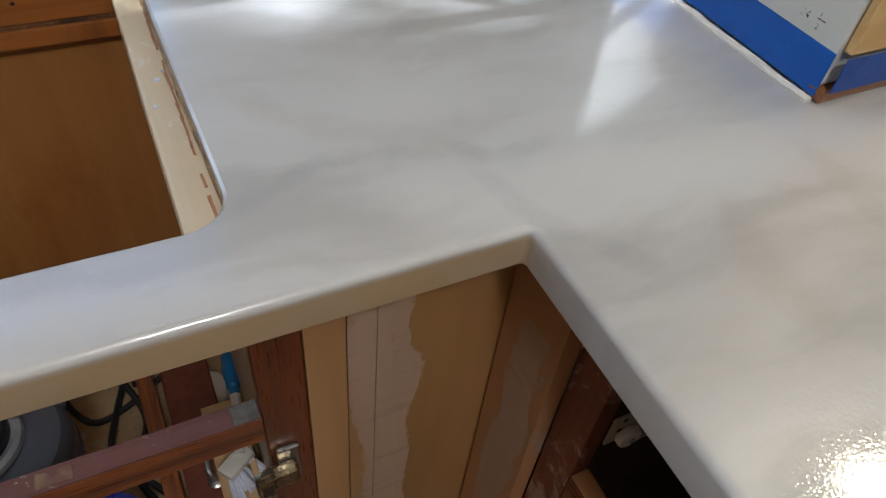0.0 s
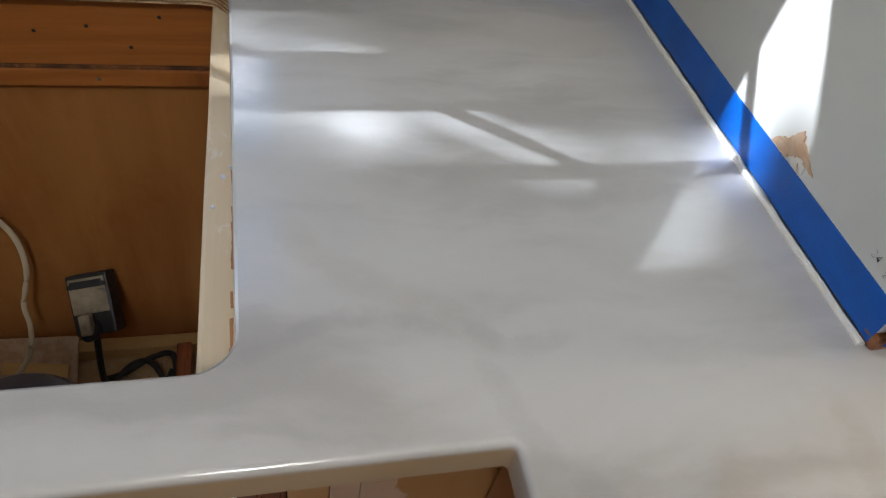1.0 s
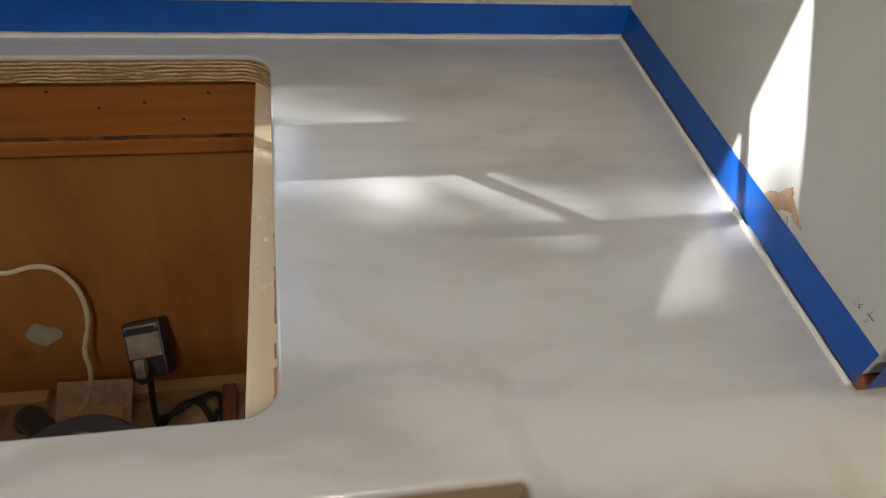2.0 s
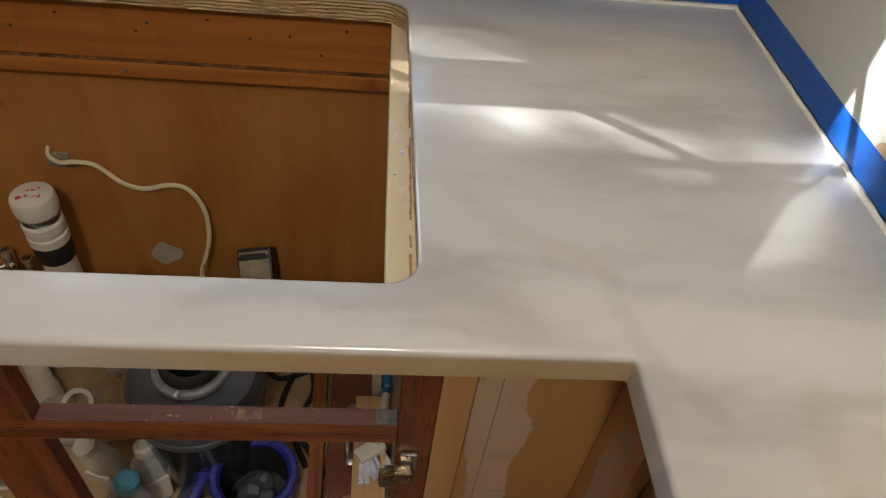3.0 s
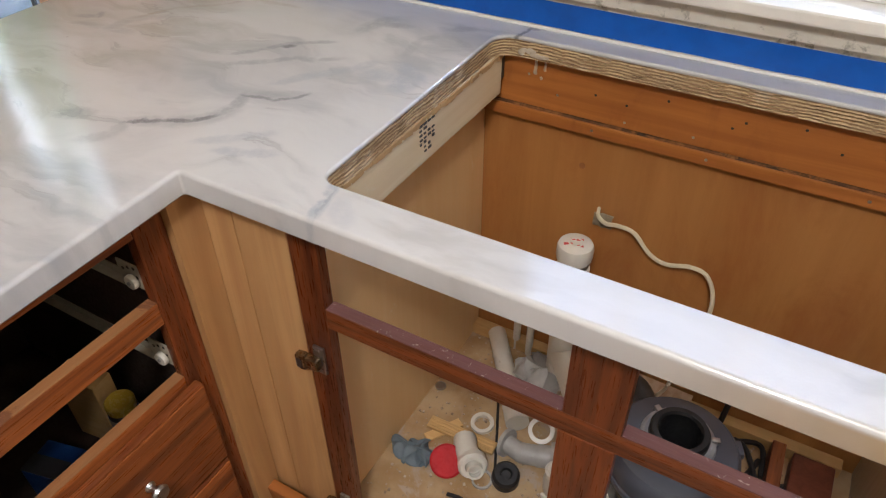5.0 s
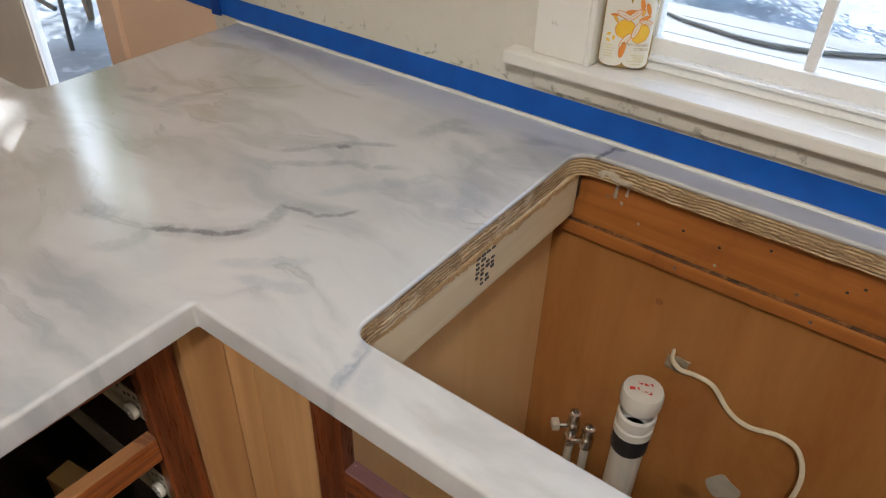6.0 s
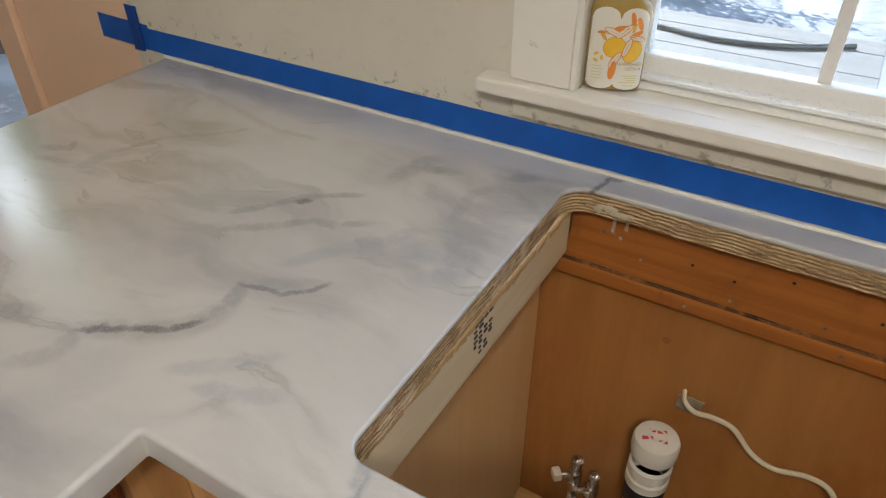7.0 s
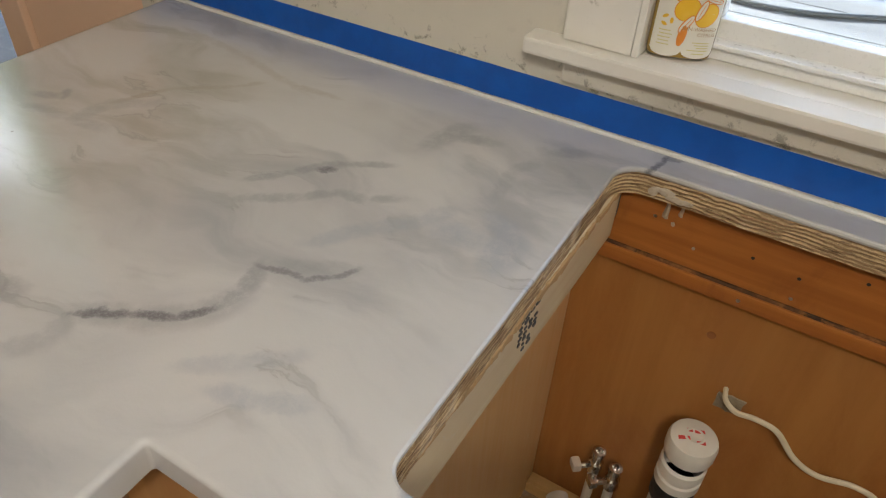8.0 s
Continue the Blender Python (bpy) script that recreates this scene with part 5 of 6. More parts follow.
# ---- disposer ----
def disposer(x, y):
    t = thing("waste_disposer", (x, y, FZ), "grey food waste disposer standing on the cabinet bottom", "waste disposer")
    part("motor_housing", lathe([(0, 0.142), (0.080, 0.142), (0.090, 0.150), (0.097, 0.20), (0.101, 0.30), (0.103, 0.345)], (x, y, 0), segments=48), GLOSSDARK, t, "glossy black-green lower housing", True)
    part("trim_band", lathe([(0.103, 0.342), (0.1075, 0.344), (0.1085, 0.350), (0.1075, 0.356), (0.104, 0.357)], (x, y, 0), segments=48), GREYPL, t, smooth=True)
    part("shell", lathe([(0.104, 0.356), (0.107, 0.362), (0.107, 0.385), (0.104, 0.398), (0.097, 0.407), (0.080, 0.412), (0.058, 0.415), (0.052, 0.416)], (x, y, 0), segments=48), GREYPL, t, smooth=True)
    part("mount_ring", lathe([(0.046, 0.414), (0.058, 0.415), (0.061, 0.419), (0.059, 0.425), (0.053, 0.428), (0.046, 0.427)], (x, y, 0), segments=40), ZINC, t, "zinc mounting ring", True)
    part("throat", lathe([(0.048, 0.422), (0.048, 0.440), (0.045, 0.445), (0.037, 0.445), (0.034, 0.440), (0.033, 0.30), (0.0, 0.285)], (x, y, 0), segments=36), RUBBER, t, "black rubber throat", True)
    for a in (20, 140, 260):
        ca, sa = math.cos(radians(a)), math.sin(radians(a))
        part("mount_lug", box(x + 0.058 * ca - 0.007, x + 0.058 * ca + 0.007, y + 0.058 * sa - 0.005, y + 0.058 * sa + 0.005, 0.422, 0.432, 0.003, turn=a), STEEL, t)
    part("discharge_elbow", tube([(x - 0.06, y + 0.09, 0.35), (x - 0.10, y + 0.135, 0.35), (x - 0.12, y + 0.15, 0.32)], 0.021, 14), DARKPL, t, smooth=True)
    part("cover_bump", box(x + 0.070, x + 0.100, y + 0.030, y + 0.060, 0.385, 0.402, 0.006, turn=25), GREYPL, t, smooth=True)


disposer(-0.497, 0.312)

# ---- jars and bottles ----
jar = thing("blue_jar", (-0.400, 0.205, FZ), "deep blue plastic jar with its lid hanging open", "jar")
part("jar_body", lathe([(0, 0.142), (0.058, 0.142), (0.063, 0.148), (0.066, 0.250), (0.069, 0.262), (0.071, 0.272), (0.068, 0.278), (0.060, 0.278), (0.054, 0.272), (0.052, 0.16), (0, 0.156)], (-0.400, 0.205, 0), segments=40), BLUEPL, jar, smooth=True)
part("inner_wall", lathe([(0.0, 0.1575), (0.0505, 0.161), (0.0525, 0.266)], (-0.400, 0.205, 0), segments=32), RUBBER, jar, "black lining inside the jar", True)
part("lid", lathe([(0, 0.006), (0.050, 0.006), (0.060, 0.004), (0.063, -0.004), (0.060, -0.010), (0.056, -0.004), (0, -0.002)], (-0.508, 0.200, 0.225), (0, -62, -12), 36), BLUEPL, jar, "round blue lid", True)
part("lid_strap", tube([(-0.470, 0.205, 0.270), (-0.482, 0.204, 0.275), (-0.490, 0.203, 0.268)], 0.006, 8), BLUEPL, jar, smooth=True)
part("dark_contents", lathe([(0, 0.186), (0.05, 0.188), (0.052, 0.17), (0, 0.165)], (-0.400, 0.205, 0), segments=28), DARKPL, jar, "dark sludge in the jar")
for k, (dx, dy, s) in enumerate(((-0.012, 0.004, 0.024), (0.018, -0.012, 0.018), (0.004, 0.022, 0.016))):
    b = bmesh.new()
    bmesh.ops.create_icosphere(b, subdivisions=2, radius=s)
    wobble(b, 0.010, 40, k)
    b.transform(pose(-0.400 + dx, 0.205 + dy, 0.190 + s * 0.4))
    part("grey_lump", b, GREYPL, jar, "crumpled grey scrap")


def shampoo_bottle(name, x, y, height, r, lean, material, cap, label, category="bottle"):
    t = thing(name, (x, y, FZ), label, category)
    m = pose(x, y, FZ, *lean)
    body = lathe([(0, 0.002), (r * 0.9, 0.002), (r, 0.008), (r, height * 0.55), (r * 0.85, height * 0.72), (r * 0.42, height * 0.84), (r * 0.40, height * 0.88), (0, height * 0.88)], segments=24)
    for v in body.verts:
        v.co.y *= 0.72
    body.transform(m)
    part("bottle_body", body, material, t, smooth=True)
    top = lathe([(0, height * 0.87), (r * 0.52, height * 0.87), (r * 0.52, height * 0.97), (r * 0.35, height), (0, height)], segments=18)
    top.transform(m)
    part("cap", top, cap, t, smooth=True)
    lab = box(-r * 0.72, r * 0.72, -r * 0.80, -r * 0.60, height * 0.12, height * 0.50, 0.003)
    lab.transform(m)
    return t, lab


t, lab = shampoo_bottle("spray_bottle", -0.605, 0.165, 0.188, 0.036, (0, 8, 15), CLEARISH, TURQ, "clear plastic bottle with a turquoise cap and blue label")
part("label", lab, BLUELAB, t, "blue label")
t, lab = shampoo_bottle("cleaner_bottle", -0.645, 0.262, 0.165, 0.034, (10, -6, -20), PVC, PVC, "white cleaner bottle with a small red mark")
part("label", lab, PAPER, t)
part("red_mark", box(-0.652, -0.636, 0.232, 0.242, 0.240, 0.252, 0.002), REDPL, t)
t, lab = shampoo_bottle("cleaner_bottle", -0.583, 0.228, 0.150, 0.032, (-6, 5, 35), CLEARISH, PVC, "grey cleaner bottle beside the disposer")
part("label", lab, PAPER, t)


def lump(name, x, y, size, material, label, category, seed, amount=0.02, scale=30, turn=0):
    """Something soft and crumpled lying on the cabinet bottom."""
    t = thing(name, (x, y, FZ), label, category)
    b = bmesh.new()
    bmesh.ops.create_icosphere(b, subdivisions=4, radius=1.0)
    for v in b.verts:
        v.co = Vector((v.co.x * size[0], v.co.y * size[1], v.co.z * size[2]))
    for v in b.verts:
        v.co += noise.noise_vector(v.co * scale + Vector((seed, seed, 0))) * amount
        v.co.z = max(v.co.z, -size[2] * 0.72)
    low = min(v.co.z for v in b.verts)
    b.transform(pose(x, y, FZ - low + 0.0005, 0, 0, turn))
    part("body", b, material, t, smooth=True)
    return t


lump("putty_lump", -0.955, 0.215, (0.042, 0.030, 0.020), GLOVE, "crumpled grey-blue rubber putty lump", "putty", 3, 0.024, 45, 10)
lump("grey_bag", -0.815, 0.535, (0.050, 0.060, 0.035), GREYBAG, "crumpled grey plastic bag by the pipes", "bag", 7, 0.028, 38)
trap_pipe = thing("grey_trap", (-0.735, 0.32, FZ), "grey plastic trap pipe lying among the fittings", "pipe fitting")
part("pipe", tube([(-0.792, 0.318, 0.170), (-0.760, 0.312, 0.168), (-0.725, 0.322, 0.168), (-0.690, 0.335, 0.168)], [0.019, 0.021, 0.023, 0.026], 18), GREYBAG, trap_pipe, smooth=True)
part("flange", lathe([(0.016, -0.004), (0.030, -0.004), (0.030, 0.004), (0.016, 0.004)], (-0.793, 0.318, 0.170), (0, 80, -10), 24), GREYBAG, trap_pipe, smooth=True)
part("end_cap", lathe([(0, -0.014), (0.029, -0.014), (0.031, 0.0), (0.026, 0.012), (0, 0.014)], (-0.688, 0.336, 0.170), (0, 85, 18), 24), GREYBAG, trap_pipe, smooth=True)
black = thing("black_fitting", (-0.765, 0.255, FZ), "black rubber cup fitting with a clear ring", "fitting")
part("cup", lathe([(0, 0.0), (0.026, 0.0), (0.028, 0.010), (0.027, 0.034), (0.022, 0.040), (0.012, 0.040), (0.010, 0.030), (0, 0.028)], (-0.765, 0.255, FZ + 0.003), (14, 8, 0), 26), RUBBER, black, smooth=True)
part("ring", lathe([(0.017, -0.004), (0.021, -0.004), (0.021, 0.004), (0.017, 0.004), (0.017, -0.004)], (-0.805, 0.232, FZ + 0.005), (8, 0, 0), 24), CLEARISH, black, smooth=True)
lump("cream_rag", -0.225, 0.455, (0.032, 0.045, 0.014), CREAM, "crumpled cream rag on the boards", "rag", 15, 0.014, 34)
lump("foil_scrap", -0.665, 0.330, (0.030, 0.026, 0.022), CREAM, "crumpled pale paper scrap", "scrap", 17, 0.012, 36)

red = thing("red_cap", (-0.885, 0.222, FZ), "round red plastic cap leaning on a fitting", "cap")
part("cap_disc", lathe([(0, 0.006), (0.030, 0.006), (0.034, 0.003), (0.034, -0.006), (0.030, -0.006), (0.029, 0.001), (0, 0.001)], (-0.880, 0.222, 0.166), (24, 22, 0), 30), REDPL, red, smooth=True)
trap = thing("trap_fitting", (-0.845, 0.250, FZ), "white plastic trap elbow with a threaded nut", "pipe fitting")
part("elbow", tube([(-0.872, 0.285, 0.168), (-0.858, 0.262, 0.172), (-0.838, 0.246, 0.170)], 0.024, 16), PVC, trap, smooth=True)
part("nut", lathe([(0.017, -0.012), (0.029, -0.012), (0.030, 0.006), (0.025, 0.012), (0.017, 0.012)], (-0.830, 0.238, 0.171), (70, 0, 35), 20), PVC, trap, smooth=True)
part("outlet_mouth", lathe([(0.012, 0.0), (0.017, 0.0), (0.017, 0.022), (0.012, 0.022)], (-0.826, 0.236, 0.171), (70, 0, 35), 20), PVC, trap, smooth=True)
for x, y, z, r, turn, label in ((-0.866, 0.352, 0.1455, 0.025, (6, 0, 0), "white plastic washer ring on the cabinet bottom"), (-0.738, 0.362, 0.195, 0.027, (30, 10, 0), "white plastic slip nut on a grey bag")):
    ring = thing("pipe_ring", (x, y, FZ), label, "pipe ring", "loose pipe rings")
    part("ring", lathe([(r * 0.68, -0.005), (r, -0.005), (r, 0.005), (r * 0.68, 0.005), (r * 0.68, -0.005)], (x, y, z), turn, 28), PVC, ring, smooth=True)
pvc = thing("loose_pipe", (-0.86, 0.48, FZ), "white plastic pipe lying across the cabinet bottom", "pipe")
part("pipe", tube([(-0.950, 0.590, 0.166), (-0.885, 0.500, 0.165), (-0.795, 0.375, 0.165)], 0.021, 18), PVC, pvc, smooth=True)
part("collar", tube([(-0.822, 0.412, 0.167), (-0.795, 0.374, 0.167)], 0.0255, 18, per=1), PVC, pvc, smooth=True)
rod = thing("thin_rod", (-0.82, 0.37, FZ), "thin dark steel rod on the cabinet bottom", "rod")
part("rod", tube([(-0.862, 0.420, 0.1435), (-0.83, 0.35, 0.1435), (-0.795, 0.27, 0.1435)], 0.003, 8), IRON, rod, smooth=True)
t, b = board("shim", -0.965, -0.812, 0.286, 0.316, 0.1480, 0.1550, SHIM, "ridged yellow pine strip on the cabinet bottom", "wood strip", turn=2)
for k in range(3):
    part("ridge", box(-0.960, -0.816, 0.2905 + 0.008 * k, 0.294 + 0.008 * k, 0.1545, 0.1565, 0.0008, turn=2), SHIM, b)
board("shim", -0.972, -0.888, 0.286, 0.308, 0.1405, 0.1475, SHIM, "short yellow pine offcut under a strip", "wood strip", turn=58)
plier = thing("pliers", (-0.80, 0.165, FZ), "small steel pliers with black grips", "pliers")
part("jaws", box(-0.800, -0.762, 0.166, 0.180, 0.1405, 0.148, 0.002, turn=18), STEEL, plier)
for dy in (-0.008, 0.008):
    part("grip", tube([(-0.800, 0.170 + dy * 0.3, 0.145), (-0.826, 0.166 + dy, 0.145), (-0.850, 0.162 + dy, 0.145)], 0.004, 8), RUBBER, plier, smooth=True)
clamp = thing("pipe_clamp", (-0.815, 0.135, FZ), "round steel pipe clamp on the cabinet bottom", "clamp")
part("band", lathe([(0.018, -0.004), (0.020, -0.004), (0.020, 0.004), (0.018, 0.004), (0.018, -0.004)], (-0.80, 0.125, 0.146), (12, 0, 0), 24), STEEL, clamp, smooth=True)

for ob in [o for o in bpy.data.objects if o.parent is None and o.name.split(".")[0] in ("putty_lump", "grey_trap", "black_fitting", "foil_scrap", "red_cap", "trap_fitting", "pipe_ring", "loose_pipe", "thin_rod", "shim", "pliers", "pipe_clamp")]:
    ob.location += Vector((-0.009, 0.016, 0))

# ---- boards on the right of the cabinet bottom ----
board("mahogany_strip", -0.326, -0.300, 0.150, 0.592, FZ + 0.001, 0.190, RED_Y, "narrow reddish mahogany strip on the cabinet bottom", bevel=0.002, turn=2)
board("mahogany_board", -0.292, -0.215, 0.120, 0.585, FZ + 0.001, 0.185, RED_SCUFF, "scuffed mahogany drawer front lying flat", bevel=0.004)
tray = thing("wooden_tray", (-0.235, 0.27, 0.186), "shallow yellow wooden drawer box under the brush", "tray")
part("tray_bottom", box(-0.262, -0.204, 0.130, 0.400, 0.1865, 0.193, 0.001), SHIM_Y, tray)
part("tray_side", box(-0.2135, -0.204, 0.130, 0.400, 0.1932, 0.222, 0.001), SHIM_Y, tray)
brush = thing("dish_brush", (-0.225, 0.33, 0.20), "dish brush with a blue and white handle and lilac bristles", "brush")
part("handle", tube([(-0.225, 0.278, 0.232), (-0.214, 0.315, 0.232), (-0.210, 0.350, 0.230), (-0.206, 0.380, 0.228)], [0.0085, 0.008, 0.007, 0.0075, 0.009], 12), PVC, brush, "white handle neck", True)
part("grip", tube([(-0.206, 0.378, 0.228), (-0.203, 0.420, 0.226), (-0.200, 0.465, 0.224)], [0.008, 0.0115, 0.0125, 0.011, 0.008], 12), BRUSHBLUE, brush, "blue rubber grip", True)
part("head", box(-0.258, -0.205, 0.255, 0.284, 0.218, 0.232, 0.005, turn=35), PVC, brush, smooth=True)
brng = random.Random(8)
for k in range(26):
    u, w = brng.uniform(-0.024, 0.024), brng.uniform(-0.008, 0.008)
    base = Vector((-0.231 + u * 0.82 + w * 0.5, 0.262 + u * 0.57 - w * 0.5, 0.222))
    tip = base + Vector((0.012 + u * 0.55, -0.034 - abs(u) * 0.1, -0.012 + brng.uniform(-0.004, 0.006)))
    part("bristle_tuft", tube([base, base.lerp(tip, 0.5), tip], [0.0022, 0.003, 0.0036], 6, per=2), BRISTLE, brush)
hook = thing("cabinet_handle", (-0.262, 0.29, 0.186), "dark bronze cabinet pull on the mahogany board", "handle")
part("pull", tube([(-0.268, 0.272, 0.188), (-0.272, 0.285, 0.206), (-0.268, 0.325, 0.212), (-0.264, 0.360, 0.205), (-0.262, 0.372, 0.188)], 0.0055, 10), STEEL, hook, smooth=True)
for y in (0.272, 0.372):
    part("rosette", lathe([(0, 0.0), (0.012, 0.0), (0.013, 0.003), (0.008, 0.006), (0, 0.007)], (-0.266, y, 0.1855), segments=16), STEEL, hook, smooth=True)
t, flap = board("cardboard_flap", -0.640, -0.503, 0.540, 0.630, FZ + 0.0255, FZ + 0.030, TORN, "torn brown cardboard flap leaning on the back cleat", "cardboard", turn=(32, 0, -2))
t, flap = board("cardboard_flap", -0.625, -0.515, 0.560, 0.582, FZ + 0.026, FZ + 0.030, SHIM, "thin tan cardboard strip on the torn flap", "cardboard", turn=(32, 0, -8))
lump("paper_scrap", -0.605, 0.475, (0.024, 0.020, 0.016), PAPER, "crumpled white paper scrap on cardboard", "paper", 23, 0.016, 50)
lump("paper_scrap", -0.630, 0.445, (0.018, 0.016, 0.012), PAPER, "small crumpled white paper scrap", "paper", 27, 0.014, 55)
tape_core = thing("metal_slug", (-1.005, 0.415, FZ), "small round grey metal disc by the cabinet side", "disc")
part("disc", lathe([(0, 0.0), (0.012, 0.0), (0.012, 0.004), (0, 0.005)], (-1.005, 0.415, FZ + 0.0005), segments=18), STEEL, tape_core, smooth=True)

# crumbs of sawdust and plaster
crumbs = bmesh.new()
crng = random.Random(21)
for k in range(2400):
    s = 0.0006 + 0.0022 * crng.random() ** 4
    x, y = crng.uniform(-1.01, -0.22), crng.uniform(0.09, 0.60)
    box(x - s, x + s, y - s, y + s * 1.3, FZ + 0.0002, FZ + s * 1.1, 0, turn=crng.uniform(0, 90), bm=crumbs)
tagged(part("sawdust_crumbs", crumbs, CRUMB), "pale sawdust and plaster crumbs on the cabinet bottom", "debris", kind="stuff")

# ---- what is left in the open drawer cabinet ----
blue_box = thing("blue_carton", (-1.38, -0.20, 0.316), "small dark blue carton in the open drawer cabinet", "carton")
part("carton", box(-1.420, -1.345, -0.240, -0.175, 0.3165, 0.385, 0.002, turn=14), BLUELAB, blue_box)
part("grey_flap", box(-1.419, -1.346, -0.239, -0.205, 0.3852, 0.3870, 0.0006, turn=14), DARKPL, blue_box, "dark grey lid flap")
can = thing("spice_tin", (-1.317, -0.100, 0.316), "small jar with a white and red label and yellow lid", "jar")
part("jar", lathe([(0, 0.317), (0.023, 0.317), (0.025, 0.322), (0.025, 0.440), (0.020, 0.446), (0, 0.446)], (-1.317, -0.100, 0), segments=24), DARKPL, can, "dark green-brown contents", True)
part("label", lathe([(0.0252, 0.385), (0.0258, 0.385), (0.0258, 0.436), (0.0252, 0.436)], (-1.317, -0.100, 0), segments=24), PAPER, can, "white paper label", True)
for k in range(3):
    part("print_bar", box(-1.2925, -1.2905, -0.114, -0.090 + 0.004 * k, 0.396 + 0.012 * k, 0.402 + 0.012 * k, 0), REDINK, can)
part("jar_lid", lathe([(0, 0.4465), (0.024, 0.4465), (0.0245, 0.449), (0.0245, 0.462), (0.022, 0.465), (0, 0.465)], (-1.317, -0.100, 0), segments=24), SOAPCAP, can, "yellow lid", True)
lumps = thing("dark_bottles", (-1.32, -0.34, 0.316), "dark bottles standing in the open drawer cabinet", "bottle")
for x, y, h in ((-1.30, -0.30, 0.12), (-1.37, -0.34, 0.16), (-1.29, -0.39, 0.10), (-1.27, -0.22, 0.09), (-1.26, -0.165, 0.08)):
    part("bottle", lathe([(0, 0.317), (0.026, 0.317), (0.027, 0.317 + h * 0.7), (0.012, 0.317 + h * 0.9), (0.012, 0.317 + h), (0, 0.317 + h)], (x, y, 0), segments=20), DARKPL, lumps, smooth=True)
block = thing("wood_block", (-1.36, -0.075, 0.316), "yellow wooden offcut in the open drawer cabinet", "wood block")
part("block", box(-1.455, -1.365, -0.118, -0.078, 0.3165, 0.475, 0.002, turn=8), SHIM, block)

# ---- pencil note on the short wall ----
note = thing("pencil_note", (0.3055, 0.085, 0.965), "small pencilled measurement on the wall", "writing")
for text, y, z, size, spin in (("24", 0.098, 0.966, 0.011, 0), ("1", 0.080, 0.9725, 0.007, 0), ("2", 0.079, 0.9625, 0.007, 0)):
    curve = bpy.data.curves.new("note", "FONT")
    curve.body, curve.size, curve.extrude, curve.offset = text, size, 0.0001, -0.0005
    holder = bpy.data.objects.new("note", curve)
    mesh = bpy.data.meshes.new_from_object(holder)
    bpy.data.objects.remove(holder)
    w = bmesh.new()
    w.from_mesh(mesh)
    w.transform(pose(0.3055, y, z, 90, 0, -90))
    part("figures", w, INK, note)
part("fraction_bar", box(0.3052, 0.3058, 0.072, 0.080, 0.9708, 0.9713, 0), INK, note)

# ---- glass door ----
door = thing("door_1", (-2.82, 0.69, 0.0), "white framed glass patio door", "door", kind="structure")
for name, x0, x1, z0, z1 in (("stile", -2.915, -2.830, 0, 2.05), ("top_rail", -2.8295, -2.390, 1.95, 2.05), ("bottom_rail", -2.8295, -2.390, 0.0, 0.14)):
    part(name, box(x0, x1, 0.634, 0.662, z0, z1, 0.004), TRIM, door)
part("glazing_bead", box(-2.8295, -2.820, 0.638, 0.658, 0.14, 1.95, 0.002), VINYL, door)
part("side_panel", box(-3.330, -2.935, 0.69, 0.72, 0, 2.05, 0.004), TRIM, door)
pane = part("pane", box(-2.819, -2.387, 0.646, 0.650, 0.14, 1.95, 0), GLASS, door, "clear door glass")
pane.visible_shadow = False

for ob in (tray, brush, hook):
    ob.location += Vector((0.018, 0.006, 0))

# ---- ceiling lamps ----
for x, y, label in ((-0.32, -1.20, "round white ceiling lamp over the kitchen"), (1.497, -0.033, "round white ceiling lamp past the short wall")):
    fixture = thing("ceiling_lamp", (x, y, 2.70), label, "ceiling lamp", "ceiling lamps")
    part("base", lathe([(0, 2.6995), (0.16, 2.6995), (0.16, 2.68), (0.15, 2.675), (0, 2.675)], (x, y, 0), segments=32), CHROME, fixture, smooth=True)
    part("stem", lathe([(0, 2.675), (0.012, 2.675), (0.012, 2.55), (0, 2.55)], (x, y, 0), segments=12), CHROME, fixture, smooth=True)

# ---- outside ----
solid("ground", PATIO, -200, 200, -400, 400, -0.12, -0.02, "pale sunlit patio running out into the yard", "ground")
bench = thing("garden_bench", (-1.0, 1.95, -0.02), "weathered grey plank bench outside the window", "bench")
for y0, y1 in ((1.700, 1.868), (1.872, 2.060), (2.064, 2.185)):
    part("slat", box(-2.2, -0.62, y0, y1, 0.66, 0.69, 0.004), DECK, bench)
hose = thing("garden_hose", (-1.08, 1.95, 0.69), "dark grey hose lying in a bow on the bench", "hose")
part("hose", tube([(-1.50, 2.10, 0.698), (-1.32, 2.00, 0.698), (-1.20, 1.965, 0.698), (-1.08, 1.94, 0.698), (-0.96, 1.95, 0.698), (-0.85, 1.99, 0.698), (-0.70, 2.08, 0.698)], 0.008, 10), IRON, hose, smooth=True)
for x in (-2.0, -1.3, -0.72):
    part("leg", box(x - 0.04, x + 0.04, 1.76, 2.14, -0.02, 0.659, 0.004), DECK, bench)
solid("porch_roof", CEIL, -8.0, -2.0, 0.736, 1.76, 3.20, 3.30, "plain painted soffit of the porch over the glass door", "roof")
pot = thing("plant_pot", (-1.95, 6.3, -0.02), "glazed teal plant pot on the patio", "plant pot")
part("pot", lathe([(0, -0.02), (0.16, -0.02), (0.22, 0.32), (0.24, 0.34), (0.24, 0.38), (0.20, 0.38), (0.19, 0.34), (0, 0.34)], (-1.95, 6.3, 0), segments=32), TEAL, pot, smooth=True)


